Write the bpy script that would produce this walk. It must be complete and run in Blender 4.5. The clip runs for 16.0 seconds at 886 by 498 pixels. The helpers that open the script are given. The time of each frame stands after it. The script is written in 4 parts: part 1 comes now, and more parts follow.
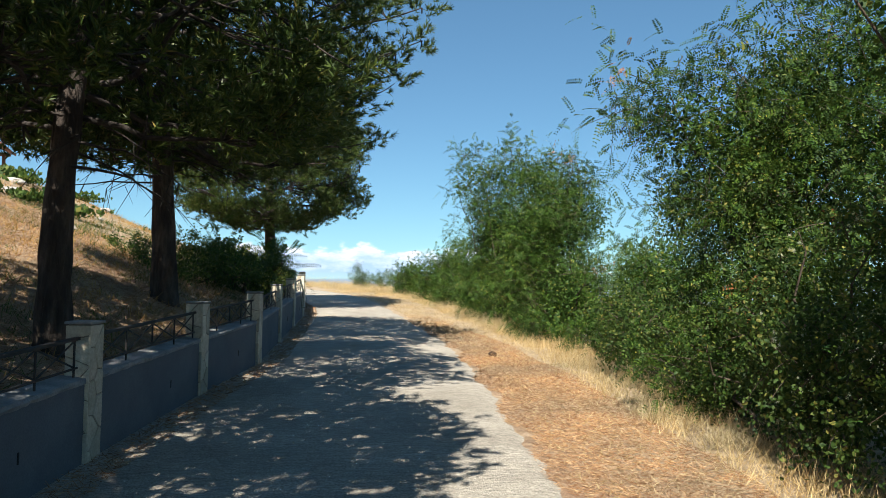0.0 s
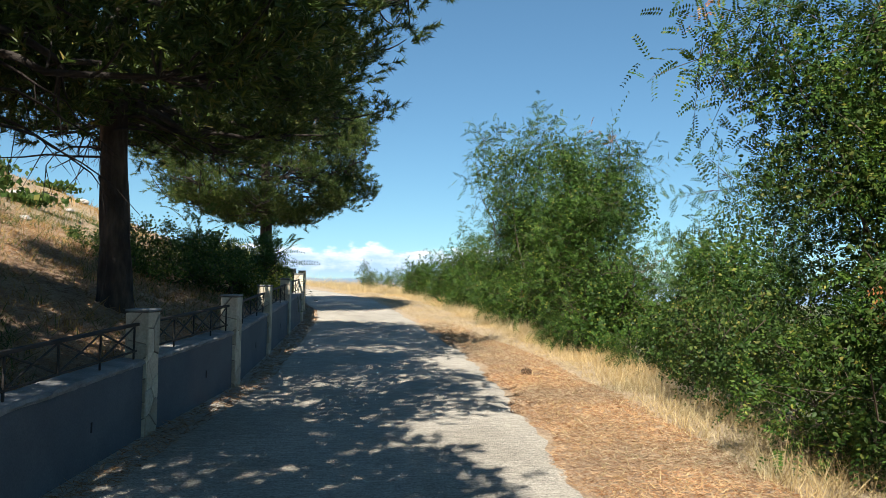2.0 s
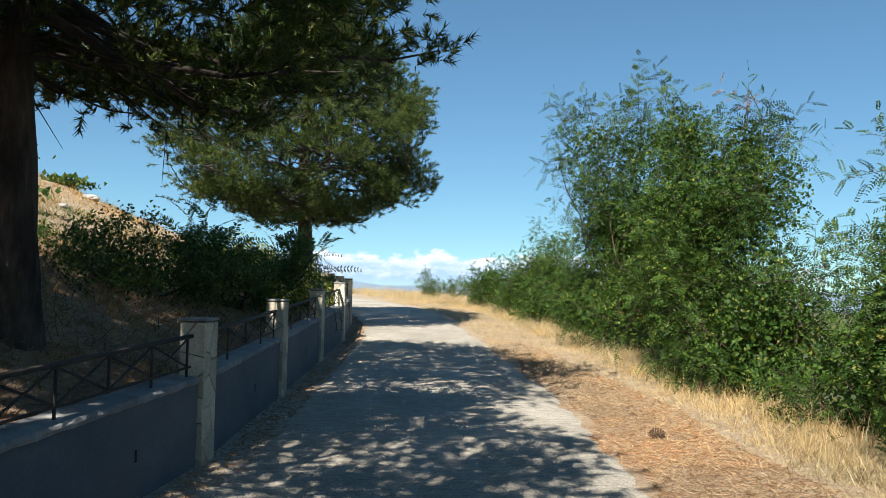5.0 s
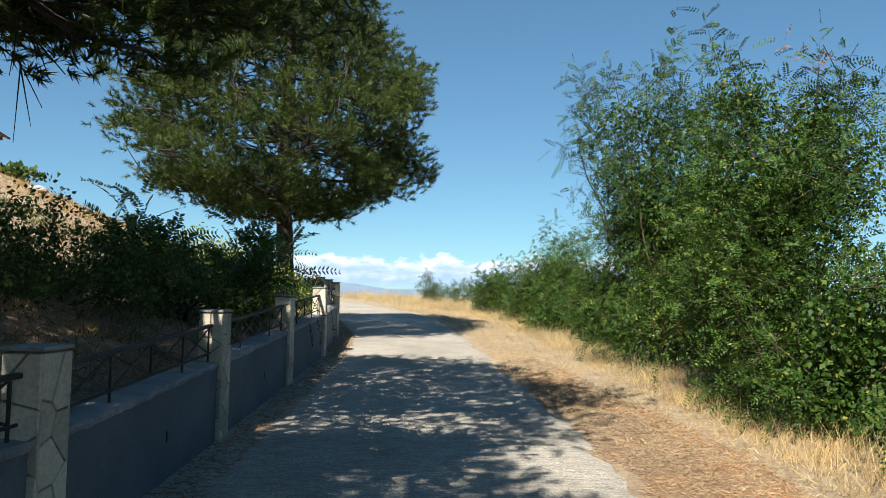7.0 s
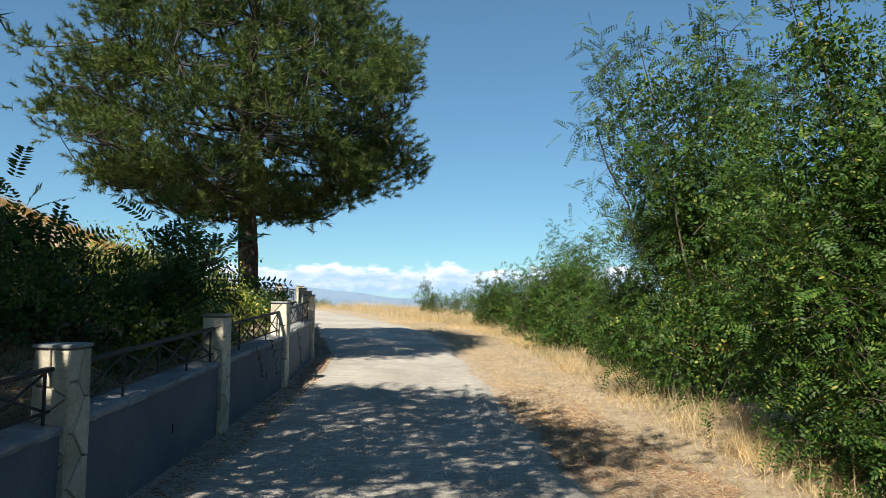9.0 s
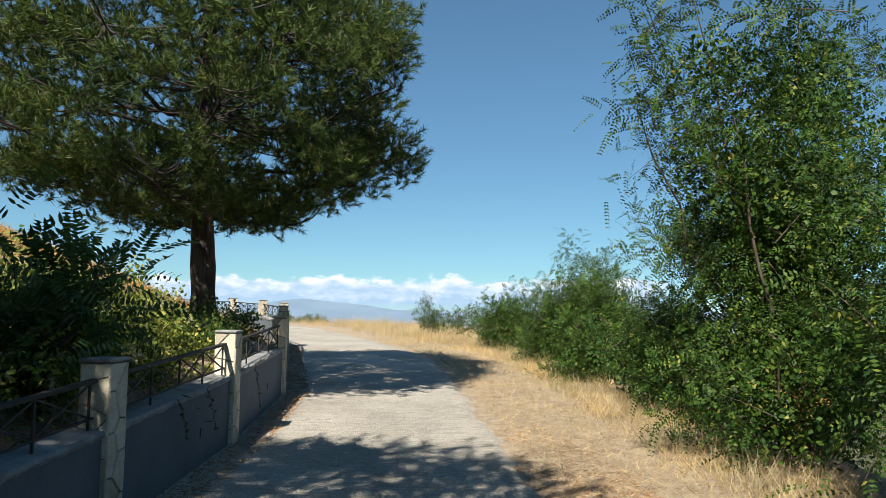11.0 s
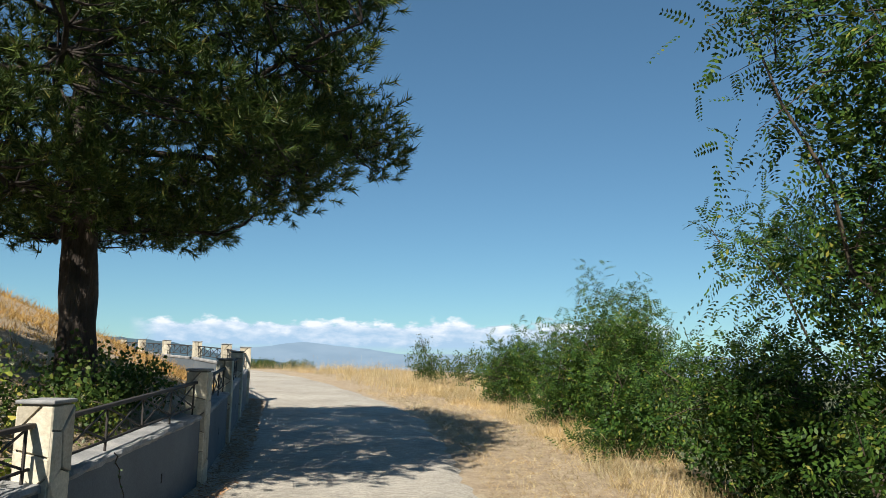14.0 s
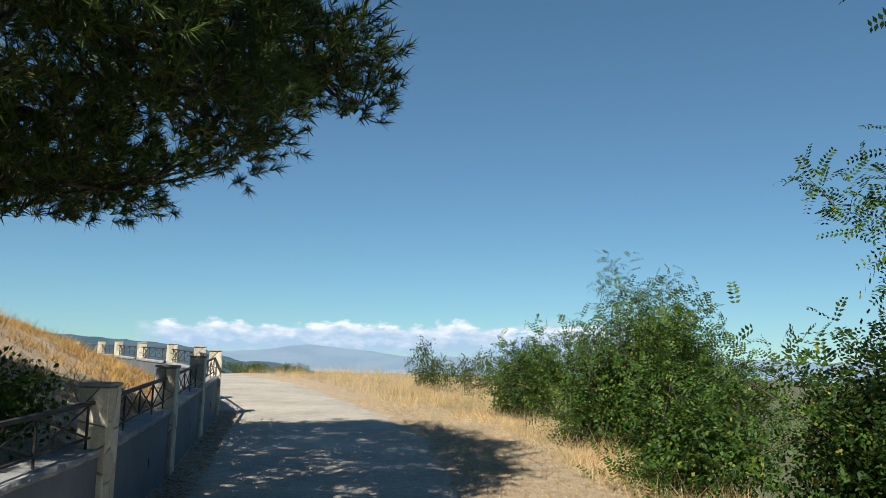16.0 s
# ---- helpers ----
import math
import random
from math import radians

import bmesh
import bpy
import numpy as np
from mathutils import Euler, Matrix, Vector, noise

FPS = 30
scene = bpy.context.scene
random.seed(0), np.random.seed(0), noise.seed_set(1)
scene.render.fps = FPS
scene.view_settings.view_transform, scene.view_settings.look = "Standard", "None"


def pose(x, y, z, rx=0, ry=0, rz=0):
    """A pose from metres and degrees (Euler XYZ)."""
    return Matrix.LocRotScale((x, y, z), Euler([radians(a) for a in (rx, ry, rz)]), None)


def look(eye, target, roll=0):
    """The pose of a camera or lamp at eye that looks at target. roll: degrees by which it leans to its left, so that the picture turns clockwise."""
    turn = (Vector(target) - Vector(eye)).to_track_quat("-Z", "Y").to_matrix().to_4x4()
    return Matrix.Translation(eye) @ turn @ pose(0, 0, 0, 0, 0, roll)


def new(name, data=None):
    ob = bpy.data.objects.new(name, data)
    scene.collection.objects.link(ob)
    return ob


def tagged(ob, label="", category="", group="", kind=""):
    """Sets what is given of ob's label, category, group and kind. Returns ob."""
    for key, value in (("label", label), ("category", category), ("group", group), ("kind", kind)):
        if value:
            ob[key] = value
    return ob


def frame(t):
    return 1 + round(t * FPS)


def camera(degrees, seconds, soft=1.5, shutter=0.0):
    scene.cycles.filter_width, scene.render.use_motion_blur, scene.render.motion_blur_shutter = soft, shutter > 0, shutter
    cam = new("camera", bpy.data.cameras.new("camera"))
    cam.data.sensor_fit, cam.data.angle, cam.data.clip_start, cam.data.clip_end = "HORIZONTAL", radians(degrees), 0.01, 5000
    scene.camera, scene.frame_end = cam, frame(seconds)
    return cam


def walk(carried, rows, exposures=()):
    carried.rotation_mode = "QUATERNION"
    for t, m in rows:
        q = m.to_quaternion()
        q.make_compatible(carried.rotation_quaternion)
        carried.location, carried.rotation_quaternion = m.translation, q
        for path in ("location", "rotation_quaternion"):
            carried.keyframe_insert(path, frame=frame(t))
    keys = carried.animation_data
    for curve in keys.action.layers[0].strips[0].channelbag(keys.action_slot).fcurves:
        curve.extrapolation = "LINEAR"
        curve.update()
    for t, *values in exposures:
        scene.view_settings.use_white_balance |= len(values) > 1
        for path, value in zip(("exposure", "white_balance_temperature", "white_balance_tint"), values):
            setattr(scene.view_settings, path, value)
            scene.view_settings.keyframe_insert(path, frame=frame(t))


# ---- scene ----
cam = camera(60.1, 16.0, 0.7)
METRES, EYE, TILT, LEAN, TURN = 17.6, 1.5, 0.0, 0.0, -11.9
ROWS = [
    (0.0, 0.0, 0.0, 0.0, -0.04, 2.78, -0.9),
    (0.5, -0.0028, 0.0326, -0.0002, 0.06, 2.81, -0.88),
    (1.0, -0.0041, 0.0672, 0.001, 0.18, 2.79, -0.97),
    (1.5, -0.0085, 0.1005, 0.0007, 0.42, 2.81, -1.03),
    (2.0, -0.0106, 0.1316, 0.0012, 0.62, 2.75, -0.97),
    (2.5, -0.0145, 0.1644, 0.0032, 1.36, 2.92, -1.02),
    (3.0, -0.0175, 0.195, 0.0042, 1.91, 3.14, -0.91),
    (3.5, -0.0166, 0.2259, 0.0053, 2.95, 3.14, -0.88),
    (4.0, -0.019, 0.2597, 0.0051, 4.37, 3.11, -0.98),
    (6.5, -0.0266, 0.4146, 0.0076, 5.81, 3.32, -1.07),
    (7.0, -0.0285, 0.4447, 0.0082, 5.89, 3.45, -1.06),
    (7.5, -0.0296, 0.4765, 0.0107, 5.96, 3.88, -0.98),
    (8.0, -0.032, 0.5076, 0.0116, 6.05, 4.08, -0.99),
    (8.5, -0.03, 0.5382, 0.0119, 6.21, 4.1, -0.87),
    (11.0, -0.0399, 0.6945, 0.0227, 6.59, 5.0, -0.85),
    (11.5, -0.0414, 0.7234, 0.0243, 6.67, 5.83, -1.05),
    (12.0, -0.0469, 0.7554, 0.0263, 6.73, 6.86, -0.96),
    (12.5, -0.0499, 0.7855, 0.0279, 6.76, 6.9, -0.96),
    (13.0, -0.0554, 0.8167, 0.0267, 6.77, 7.77, -0.97),
    (13.5, -0.0565, 0.8433, 0.0262, 6.74, 8.23, -1.01),
    (14.0, -0.0557, 0.8741, 0.0271, 6.71, 8.24, -0.95),
    (14.5, -0.0583, 0.9054, 0.0271, 6.73, 8.18, -0.98),
    (15.0, -0.061, 0.936, 0.028, 6.79, 8.22, -0.94),
    (15.5, -0.0655, 0.966, 0.0291, 6.93, 8.31, -1.03),
    (16.0, -0.069, 0.9953, 0.0301, 7.07, 8.4, -0.92),
]
walk(cam, [(t, pose(0, 0, EYE, TILT, LEAN, TURN) @ pose(METRES * x, METRES * y, METRES * z, 90 + pitch, roll, yaw)) for t, x, y, z, yaw, pitch, roll in ROWS],
     [(0.0, 1.2), (7.0, 1.13), (11.0, 0.98), (16.0, 0.8)])


# ---- light ----
SUN_AZ, SUN_EL = 202.0, 43.0
sun_dir = Vector((math.sin(radians(SUN_AZ)) * math.cos(radians(SUN_EL)), math.cos(radians(SUN_AZ)) * math.cos(radians(SUN_EL)), math.sin(radians(SUN_EL))))
world = bpy.data.worlds.new("sky")
scene.world = world
world.use_nodes = True
wn = world.node_tree.nodes
sky = wn.new("ShaderNodeTexSky")
sky.sky_type, sky.sun_disc = "NISHITA", False
sky.sun_elevation, sky.sun_rotation = radians(SUN_EL), radians(SUN_AZ)
sky.altitude, sky.air_density, sky.dust_density, sky.ozone_density = 1500, 1.0, 0.05, 0.4
clear = wn.new("ShaderNodeMix")
clear.data_type, clear.blend_type = "RGBA", "MULTIPLY"
clear.inputs[0].default_value, clear.inputs[7].default_value = 1.0, (0.60, 0.955, 1.13, 1)
haze = wn.new("ShaderNodeGamma")
haze.inputs[1].default_value = 0.79
world.node_tree.links.new(sky.outputs[0], haze.inputs[0])
world.node_tree.links.new(haze.outputs[0], clear.inputs[6])
world.node_tree.links.new(clear.outputs[2], wn["Background"].inputs[0])
wn["Background"].inputs[1].default_value = 0.068
sun = new("sun", bpy.data.lights.new("sun", "SUN"))
sun.data.energy, sun.data.angle, sun.data.color = 5.0, radians(0.55), (1.0, 0.93, 0.82)
sun.matrix_world = look(sun_dir * 60, (0, 0, 0))


# ---- materials ----
def material(name, rough=0.8, metal=0.0):
    m = bpy.data.materials.new(name)
    m.use_nodes = True
    n = m.node_tree.nodes
    b = n["Principled BSDF"]
    b.inputs["Roughness"].default_value, b.inputs["Metallic"].default_value = rough, metal
    return m, n, m.node_tree.links, b


def coords(n, l, scale=(1, 1, 1)):
    c, mp = n.new("ShaderNodeTexCoord"), n.new("ShaderNodeMapping")
    mp.inputs["Scale"].default_value = scale
    l.new(c.outputs["Object"], mp.inputs["Vector"])
    return mp.outputs[0]


def noise_tex(n, l, vec, scale, detail=6.0, rough=0.6):
    t = n.new("ShaderNodeTexNoise")
    t.inputs["Scale"].default_value, t.inputs["Detail"].default_value, t.inputs["Roughness"].default_value = scale, detail, rough
    l.new(vec, t.inputs["Vector"])
    return t.outputs["Fac"]


def ramp(n, l, fac, stops):
    r = n.new("ShaderNodeValToRGB")
    e = r.color_ramp.elements
    while len(e) < len(stops):
        e.new(0.5)
    for el, (p, c) in zip(e, stops):
        el.position, el.color = p, (*c, 1)
    l.new(fac, r.inputs[0])
    return r.outputs[0]


def mix(n, l, a, b, fac, kind="MIX"):
    x = n.new("ShaderNodeMix")
    x.data_type, x.blend_type = "RGBA", kind
    if isinstance(fac, float):
        x.inputs[0].default_value = fac
    else:
        l.new(fac, x.inputs[0])
    for s, v in ((x.inputs[6], a), (x.inputs[7], b)):
        if isinstance(v, tuple):
            s.default_value = (*v, 1)
        else:
            l.new(v, s)
    return x.outputs[2]


def bump(n, l, b, height, strength, dist=0.01):
    k = n.new("ShaderNodeBump")
    k.inputs["Strength"].default_value, k.inputs["Distance"].default_value = strength, dist
    l.new(height, k.inputs["Height"])
    l.new(k.outputs[0], b.inputs["Normal"])
    return k


def grained(name, dark, mid, light, scale=3.0, fine=40.0, rough=0.85, strength=0.5, dist=0.01, stretch=(1, 1, 1)):
    m, n, l, b = material(name, rough)
    v = coords(n, l, stretch)
    big, small = noise_tex(n, l, v, scale), noise_tex(n, l, v, fine, 4)
    c = ramp(n, l, big, [(0.3, dark), (0.5, mid), (0.7, light)])
    g = ramp(n, l, small, [(0.3, (0.62, 0.62, 0.62)), (0.65, (1.0, 1.0, 1.0))])
    l.new(mix(n, l, c, g, 0.7, "MULTIPLY"), b.inputs["Base Color"])
    bump(n, l, b, small, strength, dist)
    return m


def foliage(name, stops, rough=0.55, clear=0.35, glow=(0.20, 0.30, 0.05)):
    """Leaf: colour differs from leaf to leaf, some light passes through."""
    m, n, l, b = material(name, rough)
    b.inputs["Specular IOR Level"].default_value = 0.2
    g = n.new("ShaderNodeNewGeometry")
    c = ramp(n, l, g.outputs["Random Per Island"], stops)
    patch = noise_tex(n, l, coords(n, l), 1.1, 2)
    c = mix(n, l, c, ramp(n, l, patch, [(0.35, (0.72, 0.78, 0.75)), (0.65, (1.2, 1.12, 0.9))]), 1.0, "MULTIPLY")
    l.new(c, b.inputs["Base Color"])
    t, x = n.new("ShaderNodeBsdfTranslucent"), n.new("ShaderNodeMixShader")
    l.new(mix(n, l, c, glow, 0.35), t.inputs[0])
    x.inputs[0].default_value = clear
    l.new(b.outputs[0], x.inputs[1])
    l.new(t.outputs[0], x.inputs[2])
    l.new(x.outputs[0], n["Material Output"].inputs[0])
    return m


# unlit far surface: aerial haze is painted in as its emitted colour
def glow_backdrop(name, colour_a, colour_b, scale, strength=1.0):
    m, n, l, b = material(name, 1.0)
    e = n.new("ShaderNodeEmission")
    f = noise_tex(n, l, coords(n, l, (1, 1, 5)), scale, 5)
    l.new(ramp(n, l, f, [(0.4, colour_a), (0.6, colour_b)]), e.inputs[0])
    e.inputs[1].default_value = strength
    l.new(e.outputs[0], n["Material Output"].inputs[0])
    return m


# concrete road: pale, cracked, brushed across
ROAD, n, l, b = material("weathered_concrete", 0.92)
v = coords(n, l)
big, fine = noise_tex(n, l, v, 0.9, 5), noise_tex(n, l, v, 55, 5, 0.7)
grooves = noise_tex(n, l, coords(n, l, (6, 34, 6)), 1.0, 3)
vor = n.new("ShaderNodeTexVoronoi")
vor.feature = "DISTANCE_TO_EDGE"
vor.inputs["Scale"].default_value = 7.5
warp = n.new("ShaderNodeVectorMath")
warp.operation = "ADD"
wob = n.new("ShaderNodeTexNoise")
wob.inputs["Scale"].default_value, wob.inputs["Detail"].default_value = 4.5, 5
l.new(v, wob.inputs["Vector"])
l.new(v, warp.inputs[0])
l.new(wob.outputs["Color"], warp.inputs[1])
l.new(warp.outputs[0], vor.inputs["Vector"])
crack = ramp(n, l, vor.outputs["Distance"], [(0.0, (0.42, 0.42, 0.42)), (0.05, (1, 1, 1))])
c = ramp(n, l, big, [(0.3, (0.35, 0.32, 0.265)), (0.5, (0.45, 0.415, 0.35)), (0.72, (0.54, 0.50, 0.425))])
c = mix(n, l, c, ramp(n, l, grooves, [(0.35, (0.68, 0.68, 0.68)), (0.6, (1.05, 1.05, 1.05))]), 0.8, "MULTIPLY")
c = mix(n, l, c, ramp(n, l, fine, [(0.35, (0.45, 0.45, 0.45)), (0.6, (1.15, 1.15, 1.15))]), 0.8, "MULTIPLY")
l.new(mix(n, l, c, crack, 0.7, "MULTIPLY"), b.inputs["Base Color"])
h = n.new("ShaderNodeMath")
h.operation = "ADD"
l.new(grooves, h.inputs[0])
l.new(fine, h.inputs[1])
bump(n, l, b, h.outputs[0], 0.9, 0.02)

# ground: dry straw, red needle litter where the attribute says so, dark soil between
GROUND, n, l, b = material("dry_ground", 0.95)
v = coords(n, l)
big, mid, fine = noise_tex(n, l, v, 0.7, 5), noise_tex(n, l, v, 7, 6, 0.7), noise_tex(n, l, v, 60, 5, 0.75)
straw = ramp(n, l, mid, [(0.3, (0.27, 0.20, 0.125)), (0.5, (0.41, 0.32, 0.21)), (0.7, (0.54, 0.445, 0.31))])
litter = ramp(n, l, mid, [(0.3, (0.21, 0.115, 0.068)), (0.5, (0.35, 0.215, 0.132)), (0.7, (0.48, 0.345, 0.235))])
at = n.new("ShaderNodeAttribute")
at.attribute_name = "litter"
lf = n.new("ShaderNodeMath")
lf.operation = "MULTIPLY_ADD"
l.new(big, lf.inputs[0])
lf.inputs[1].default_value = 1.4
sub = n.new("ShaderNodeMath")
sub.operation = "ADD"
l.new(at.outputs["Fac"], sub.inputs[0])
sub.inputs[1].default_value = -1.15
l.new(sub.outputs[0], lf.inputs[2])
lf.use_clamp = True
c = mix(n, l, straw, litter, lf.outputs[0])
at2 = n.new("ShaderNodeAttribute")
at2.attribute_name = "scrub"
c = mix(n, l, c, ramp(n, l, mid, [(0.35, (0.035, 0.05, 0.018)), (0.65, (0.12, 0.125, 0.05))]), at2.outputs["Fac"])
l.new(mix(n, l, c, ramp(n, l, fine, [(0.32, (0.32, 0.29, 0.27)), (0.6, (1.15, 1.15, 1.15))]), 0.85, "MULTIPLY"), b.inputs["Base Color"])
bump(n, l, b, fine, 0.9, 0.03)

PLASTER = grained("grey_blue_plaster", (0.086, 0.108, 0.128), (0.106, 0.13, 0.152), (0.134, 0.158, 0.178), 1.6, 90, 0.9, 0.35, 0.004)
COPING = grained("coping_concrete", (0.17, 0.175, 0.18), (0.25, 0.255, 0.255), (0.38, 0.375, 0.36), 3, 60, 0.9, 0.6, 0.006)
STONE = grained("cream_flagstone", (0.46, 0.42, 0.33), (0.58, 0.54, 0.44), (0.68, 0.65, 0.56), 5, 45, 0.8, 0.5, 0.006)
sn, sl = STONE.node_tree.nodes, STONE.node_tree.links
sb = sn["Principled BSDF"]
tone_in = sb.inputs["Base Color"].links[0].from_socket
oi = sn.new("ShaderNodeObjectInfo")
sl.new(mix(sn, sl, tone_in, ramp(sn, sl, oi.outputs["Random"], [(0.0, (0.66, 0.63, 0.58)), (0.5, (0.9, 0.88, 0.84)), (1.0, (1.1, 1.08, 1.02))]), 1.0, "MULTIPLY"), sb.inputs["Base Color"])
MORTAR = grained("grey_mortar", (0.17, 0.15, 0.12), (0.23, 0.205, 0.165), (0.30, 0.27, 0.22), 6, 60, 0.95, 0.6, 0.006)
IRON = grained("dark_painted_iron", (0.018, 0.016, 0.016), (0.028, 0.024, 0.022), (0.045, 0.032, 0.026), 8, 70, 0.75, 0.2, 0.002)
BARK = grained("pine_bark", (0.018, 0.014, 0.012), (0.05, 0.038, 0.031), (0.125, 0.095, 0.075), 7, 30, 0.95, 1.0, 0.05, (1, 1, 0.28))
LIMB = grained("pine_branch_bark", (0.016, 0.013, 0.012), (0.036, 0.029, 0.025), (0.07, 0.057, 0.05), 7, 40, 0.95, 0.8, 0.02, (1, 1, 1))
TWIG = grained("shrub_wood", (0.03, 0.022, 0.015), (0.06, 0.045, 0.03), (0.11, 0.085, 0.06), 8, 50, 0.9, 0.5, 0.01, (1, 1, 0.3))
ROCK = grained("pale_limestone", (0.28, 0.26, 0.23), (0.42, 0.40, 0.36), (0.55, 0.53, 0.49), 5, 40, 0.9, 0.8, 0.02)
CONE = grained("brown_cone", (0.05, 0.03, 0.02), (0.10, 0.06, 0.035), (0.16, 0.10, 0.06), 20, 90, 0.9, 0.8, 0.01)
TIMBER = grained("stained_timber", (0.06, 0.03, 0.02), (0.10, 0.05, 0.032), (0.16, 0.08, 0.05), 3, 40, 0.7, 0.4, 0.004, (1, 1, 0.2))
TILE = grained("clay_tile", (0.20, 0.08, 0.05), (0.28, 0.11, 0.07), (0.36, 0.16, 0.10), 3, 40, 0.85, 0.4, 0.006)
DARK = grained("dark_hole", (0.01, 0.01, 0.01), (0.015, 0.014, 0.013), (0.02, 0.02, 0.02), 5, 50, 0.95, 0.2, 0.003)
NEEDLE = foliage("pine_needles", [(0.0, (0.020, 0.038, 0.012)), (0.5, (0.042, 0.074, 0.019)), (0.9, (0.09, 0.125, 0.03)), (1.0, (0.17, 0.14, 0.05))], 0.45, 0.15)
LOCUST = foliage("locust_leaf", [(0.0, (0.012, 0.036, 0.007)), (0.5, (0.029, 0.071, 0.011)), (0.92, (0.07, 0.124, 0.02)), (1.0, (0.20, 0.19, 0.04))], 0.55, 0.16)
BROWNLEAF = foliage("withered_leaf", [(0.0, (0.16, 0.06, 0.025)), (0.6, (0.30, 0.14, 0.06)), (1.0, (0.42, 0.28, 0.14))], 0.8, 0.3, (0.35, 0.15, 0.05))
BROAD = foliage("creeper_leaf", [(0.0, (0.018, 0.042, 0.012)), (0.5, (0.038, 0.078, 0.019)), (0.88, (0.08, 0.12, 0.03)), (1.0, (0.20, 0.19, 0.06))], 0.55, 0.3)
CLEM = foliage("clematis_leaf", [(0.0, (0.05, 0.09, 0.02)), (0.4, (0.13, 0.18, 0.035)), (0.75, (0.25, 0.28, 0.055)), (1.0, (0.40, 0.35, 0.09))], 0.6, 0.3)
SUMAC = foliage("ailanthus_leaf", [(0.0, (0.02, 0.05, 0.018)), (0.6, (0.035, 0.08, 0.025)), (1.0, (0.06, 0.11, 0.03))], 0.45, 0.25)
FLUFF = foliage("clematis_seed_head", [(0.0, (0.42, 0.44, 0.34)), (1.0, (0.62, 0.62, 0.52))], 0.9, 0.4, (0.6, 0.6, 0.45))
STRAW = foliage("dry_grass_blade", [(0.0, (0.22, 0.145, 0.075)), (0.45, (0.42, 0.32, 0.18)), (1.0, (0.66, 0.55, 0.37))], 0.8, 0.25, (0.5, 0.4, 0.22))
HILLGRASS = foliage("golden_grass_blade", [(0.0, (0.17, 0.092, 0.034)), (0.5, (0.36, 0.22, 0.078)), (1.0, (0.50, 0.345, 0.15))], 0.8, 0.2, (0.5, 0.32, 0.12))
REDNEEDLE = foliage("fallen_needle", [(0.0, (0.14, 0.065, 0.035)), (0.5, (0.33, 0.19, 0.112)), (1.0, (0.55, 0.41, 0.285))], 0.8, 0.12, (0.5, 0.28, 0.13))
# far strips glow in haze colours, deeper for the nearer ridge
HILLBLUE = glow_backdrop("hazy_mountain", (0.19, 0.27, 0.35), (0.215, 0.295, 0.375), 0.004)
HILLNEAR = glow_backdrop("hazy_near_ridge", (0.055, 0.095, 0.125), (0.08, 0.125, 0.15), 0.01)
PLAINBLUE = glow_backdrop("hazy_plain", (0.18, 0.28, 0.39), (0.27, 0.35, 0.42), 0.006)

# cloud bank: glowing white billows thinning to painted blue haze, alpha from noise and height
CLOUD, n, l, b = material("cloud_bank", 1.0)
uv = n.new("ShaderNodeUVMap")
uv.uv_map = "UVMap"
sx = n.new("ShaderNodeSeparateXYZ")
l.new(uv.outputs[0], sx.inputs[0])
mp = n.new("ShaderNodeMapping")
mp.inputs["Scale"].default_value = (26, 5.0, 1)
l.new(uv.outputs[0], mp.inputs["Vector"])
billow = noise_tex(n, l, mp.outputs[0], 1.0, 8, 0.55)
mp2 = n.new("ShaderNodeMapping")
mp2.inputs["Scale"].default_value = (9, 0.6, 1)
l.new(uv.outputs[0], mp2.inputs["Vector"])
lumps = noise_tex(n, l, mp2.outputs[0], 1.0, 3, 0.5)


def math_node(n, l, op, a, bb, clamp=False):
    k = n.new("ShaderNodeMath")
    k.operation, k.use_clamp = op, clamp
    for s, v in ((k.inputs[0], a), (k.inputs[1], bb)):
        if isinstance(v, (int, float)):
            s.default_value = v
        else:
            l.new(v, s)
    return k.outputs[0]


top = math_node(n, l, "ADD", math_node(n, l, "MULTIPLY", billow, 0.55), math_node(n, l, "MULTIPLY", lumps, 0.55))
over = math_node(n, l, "SUBTRACT", math_node(n, l, "ADD", top, 0.20), sx.outputs[1])
edge = math_node(n, l, "MULTIPLY", over, 9.0, True)
foot = math_node(n, l, "MULTIPLY", math_node(n, l, "SUBTRACT", sx.outputs[1], -0.02), 4.0, True)
side = math_node(n, l, "MULTIPLY", math_node(n, l, "MULTIPLY", sx.outputs[0], math_node(n, l, "SUBTRACT", 1.0, sx.outputs[0])), 22.0, True)
alpha = math_node(n, l, "MULTIPLY", math_node(n, l, "MULTIPLY", edge, foot), side)
# sunlit tops and shaded undersides go into the emitted colour by height
shade = math_node(n, l, "ADD", math_node(n, l, "MULTIPLY", billow, 1.4), math_node(n, l, "SUBTRACT", sx.outputs[1], 0.85))
tone = ramp(n, l, shade, [(0.1, (0.25, 0.36, 0.48)), (0.4, (0.36, 0.44, 0.53)), (0.68, (0.54, 0.57, 0.61))])
e, tr, x = n.new("ShaderNodeEmission"), n.new("ShaderNodeBsdfTransparent"), n.new("ShaderNodeMixShader")
l.new(tone, e.inputs[0])
l.new(alpha, x.inputs[0])
l.new(tr.outputs[0], x.inputs[1])
l.new(e.outputs[0], x.inputs[2])
l.new(x.outputs[0], n["Material Output"].inputs[0])


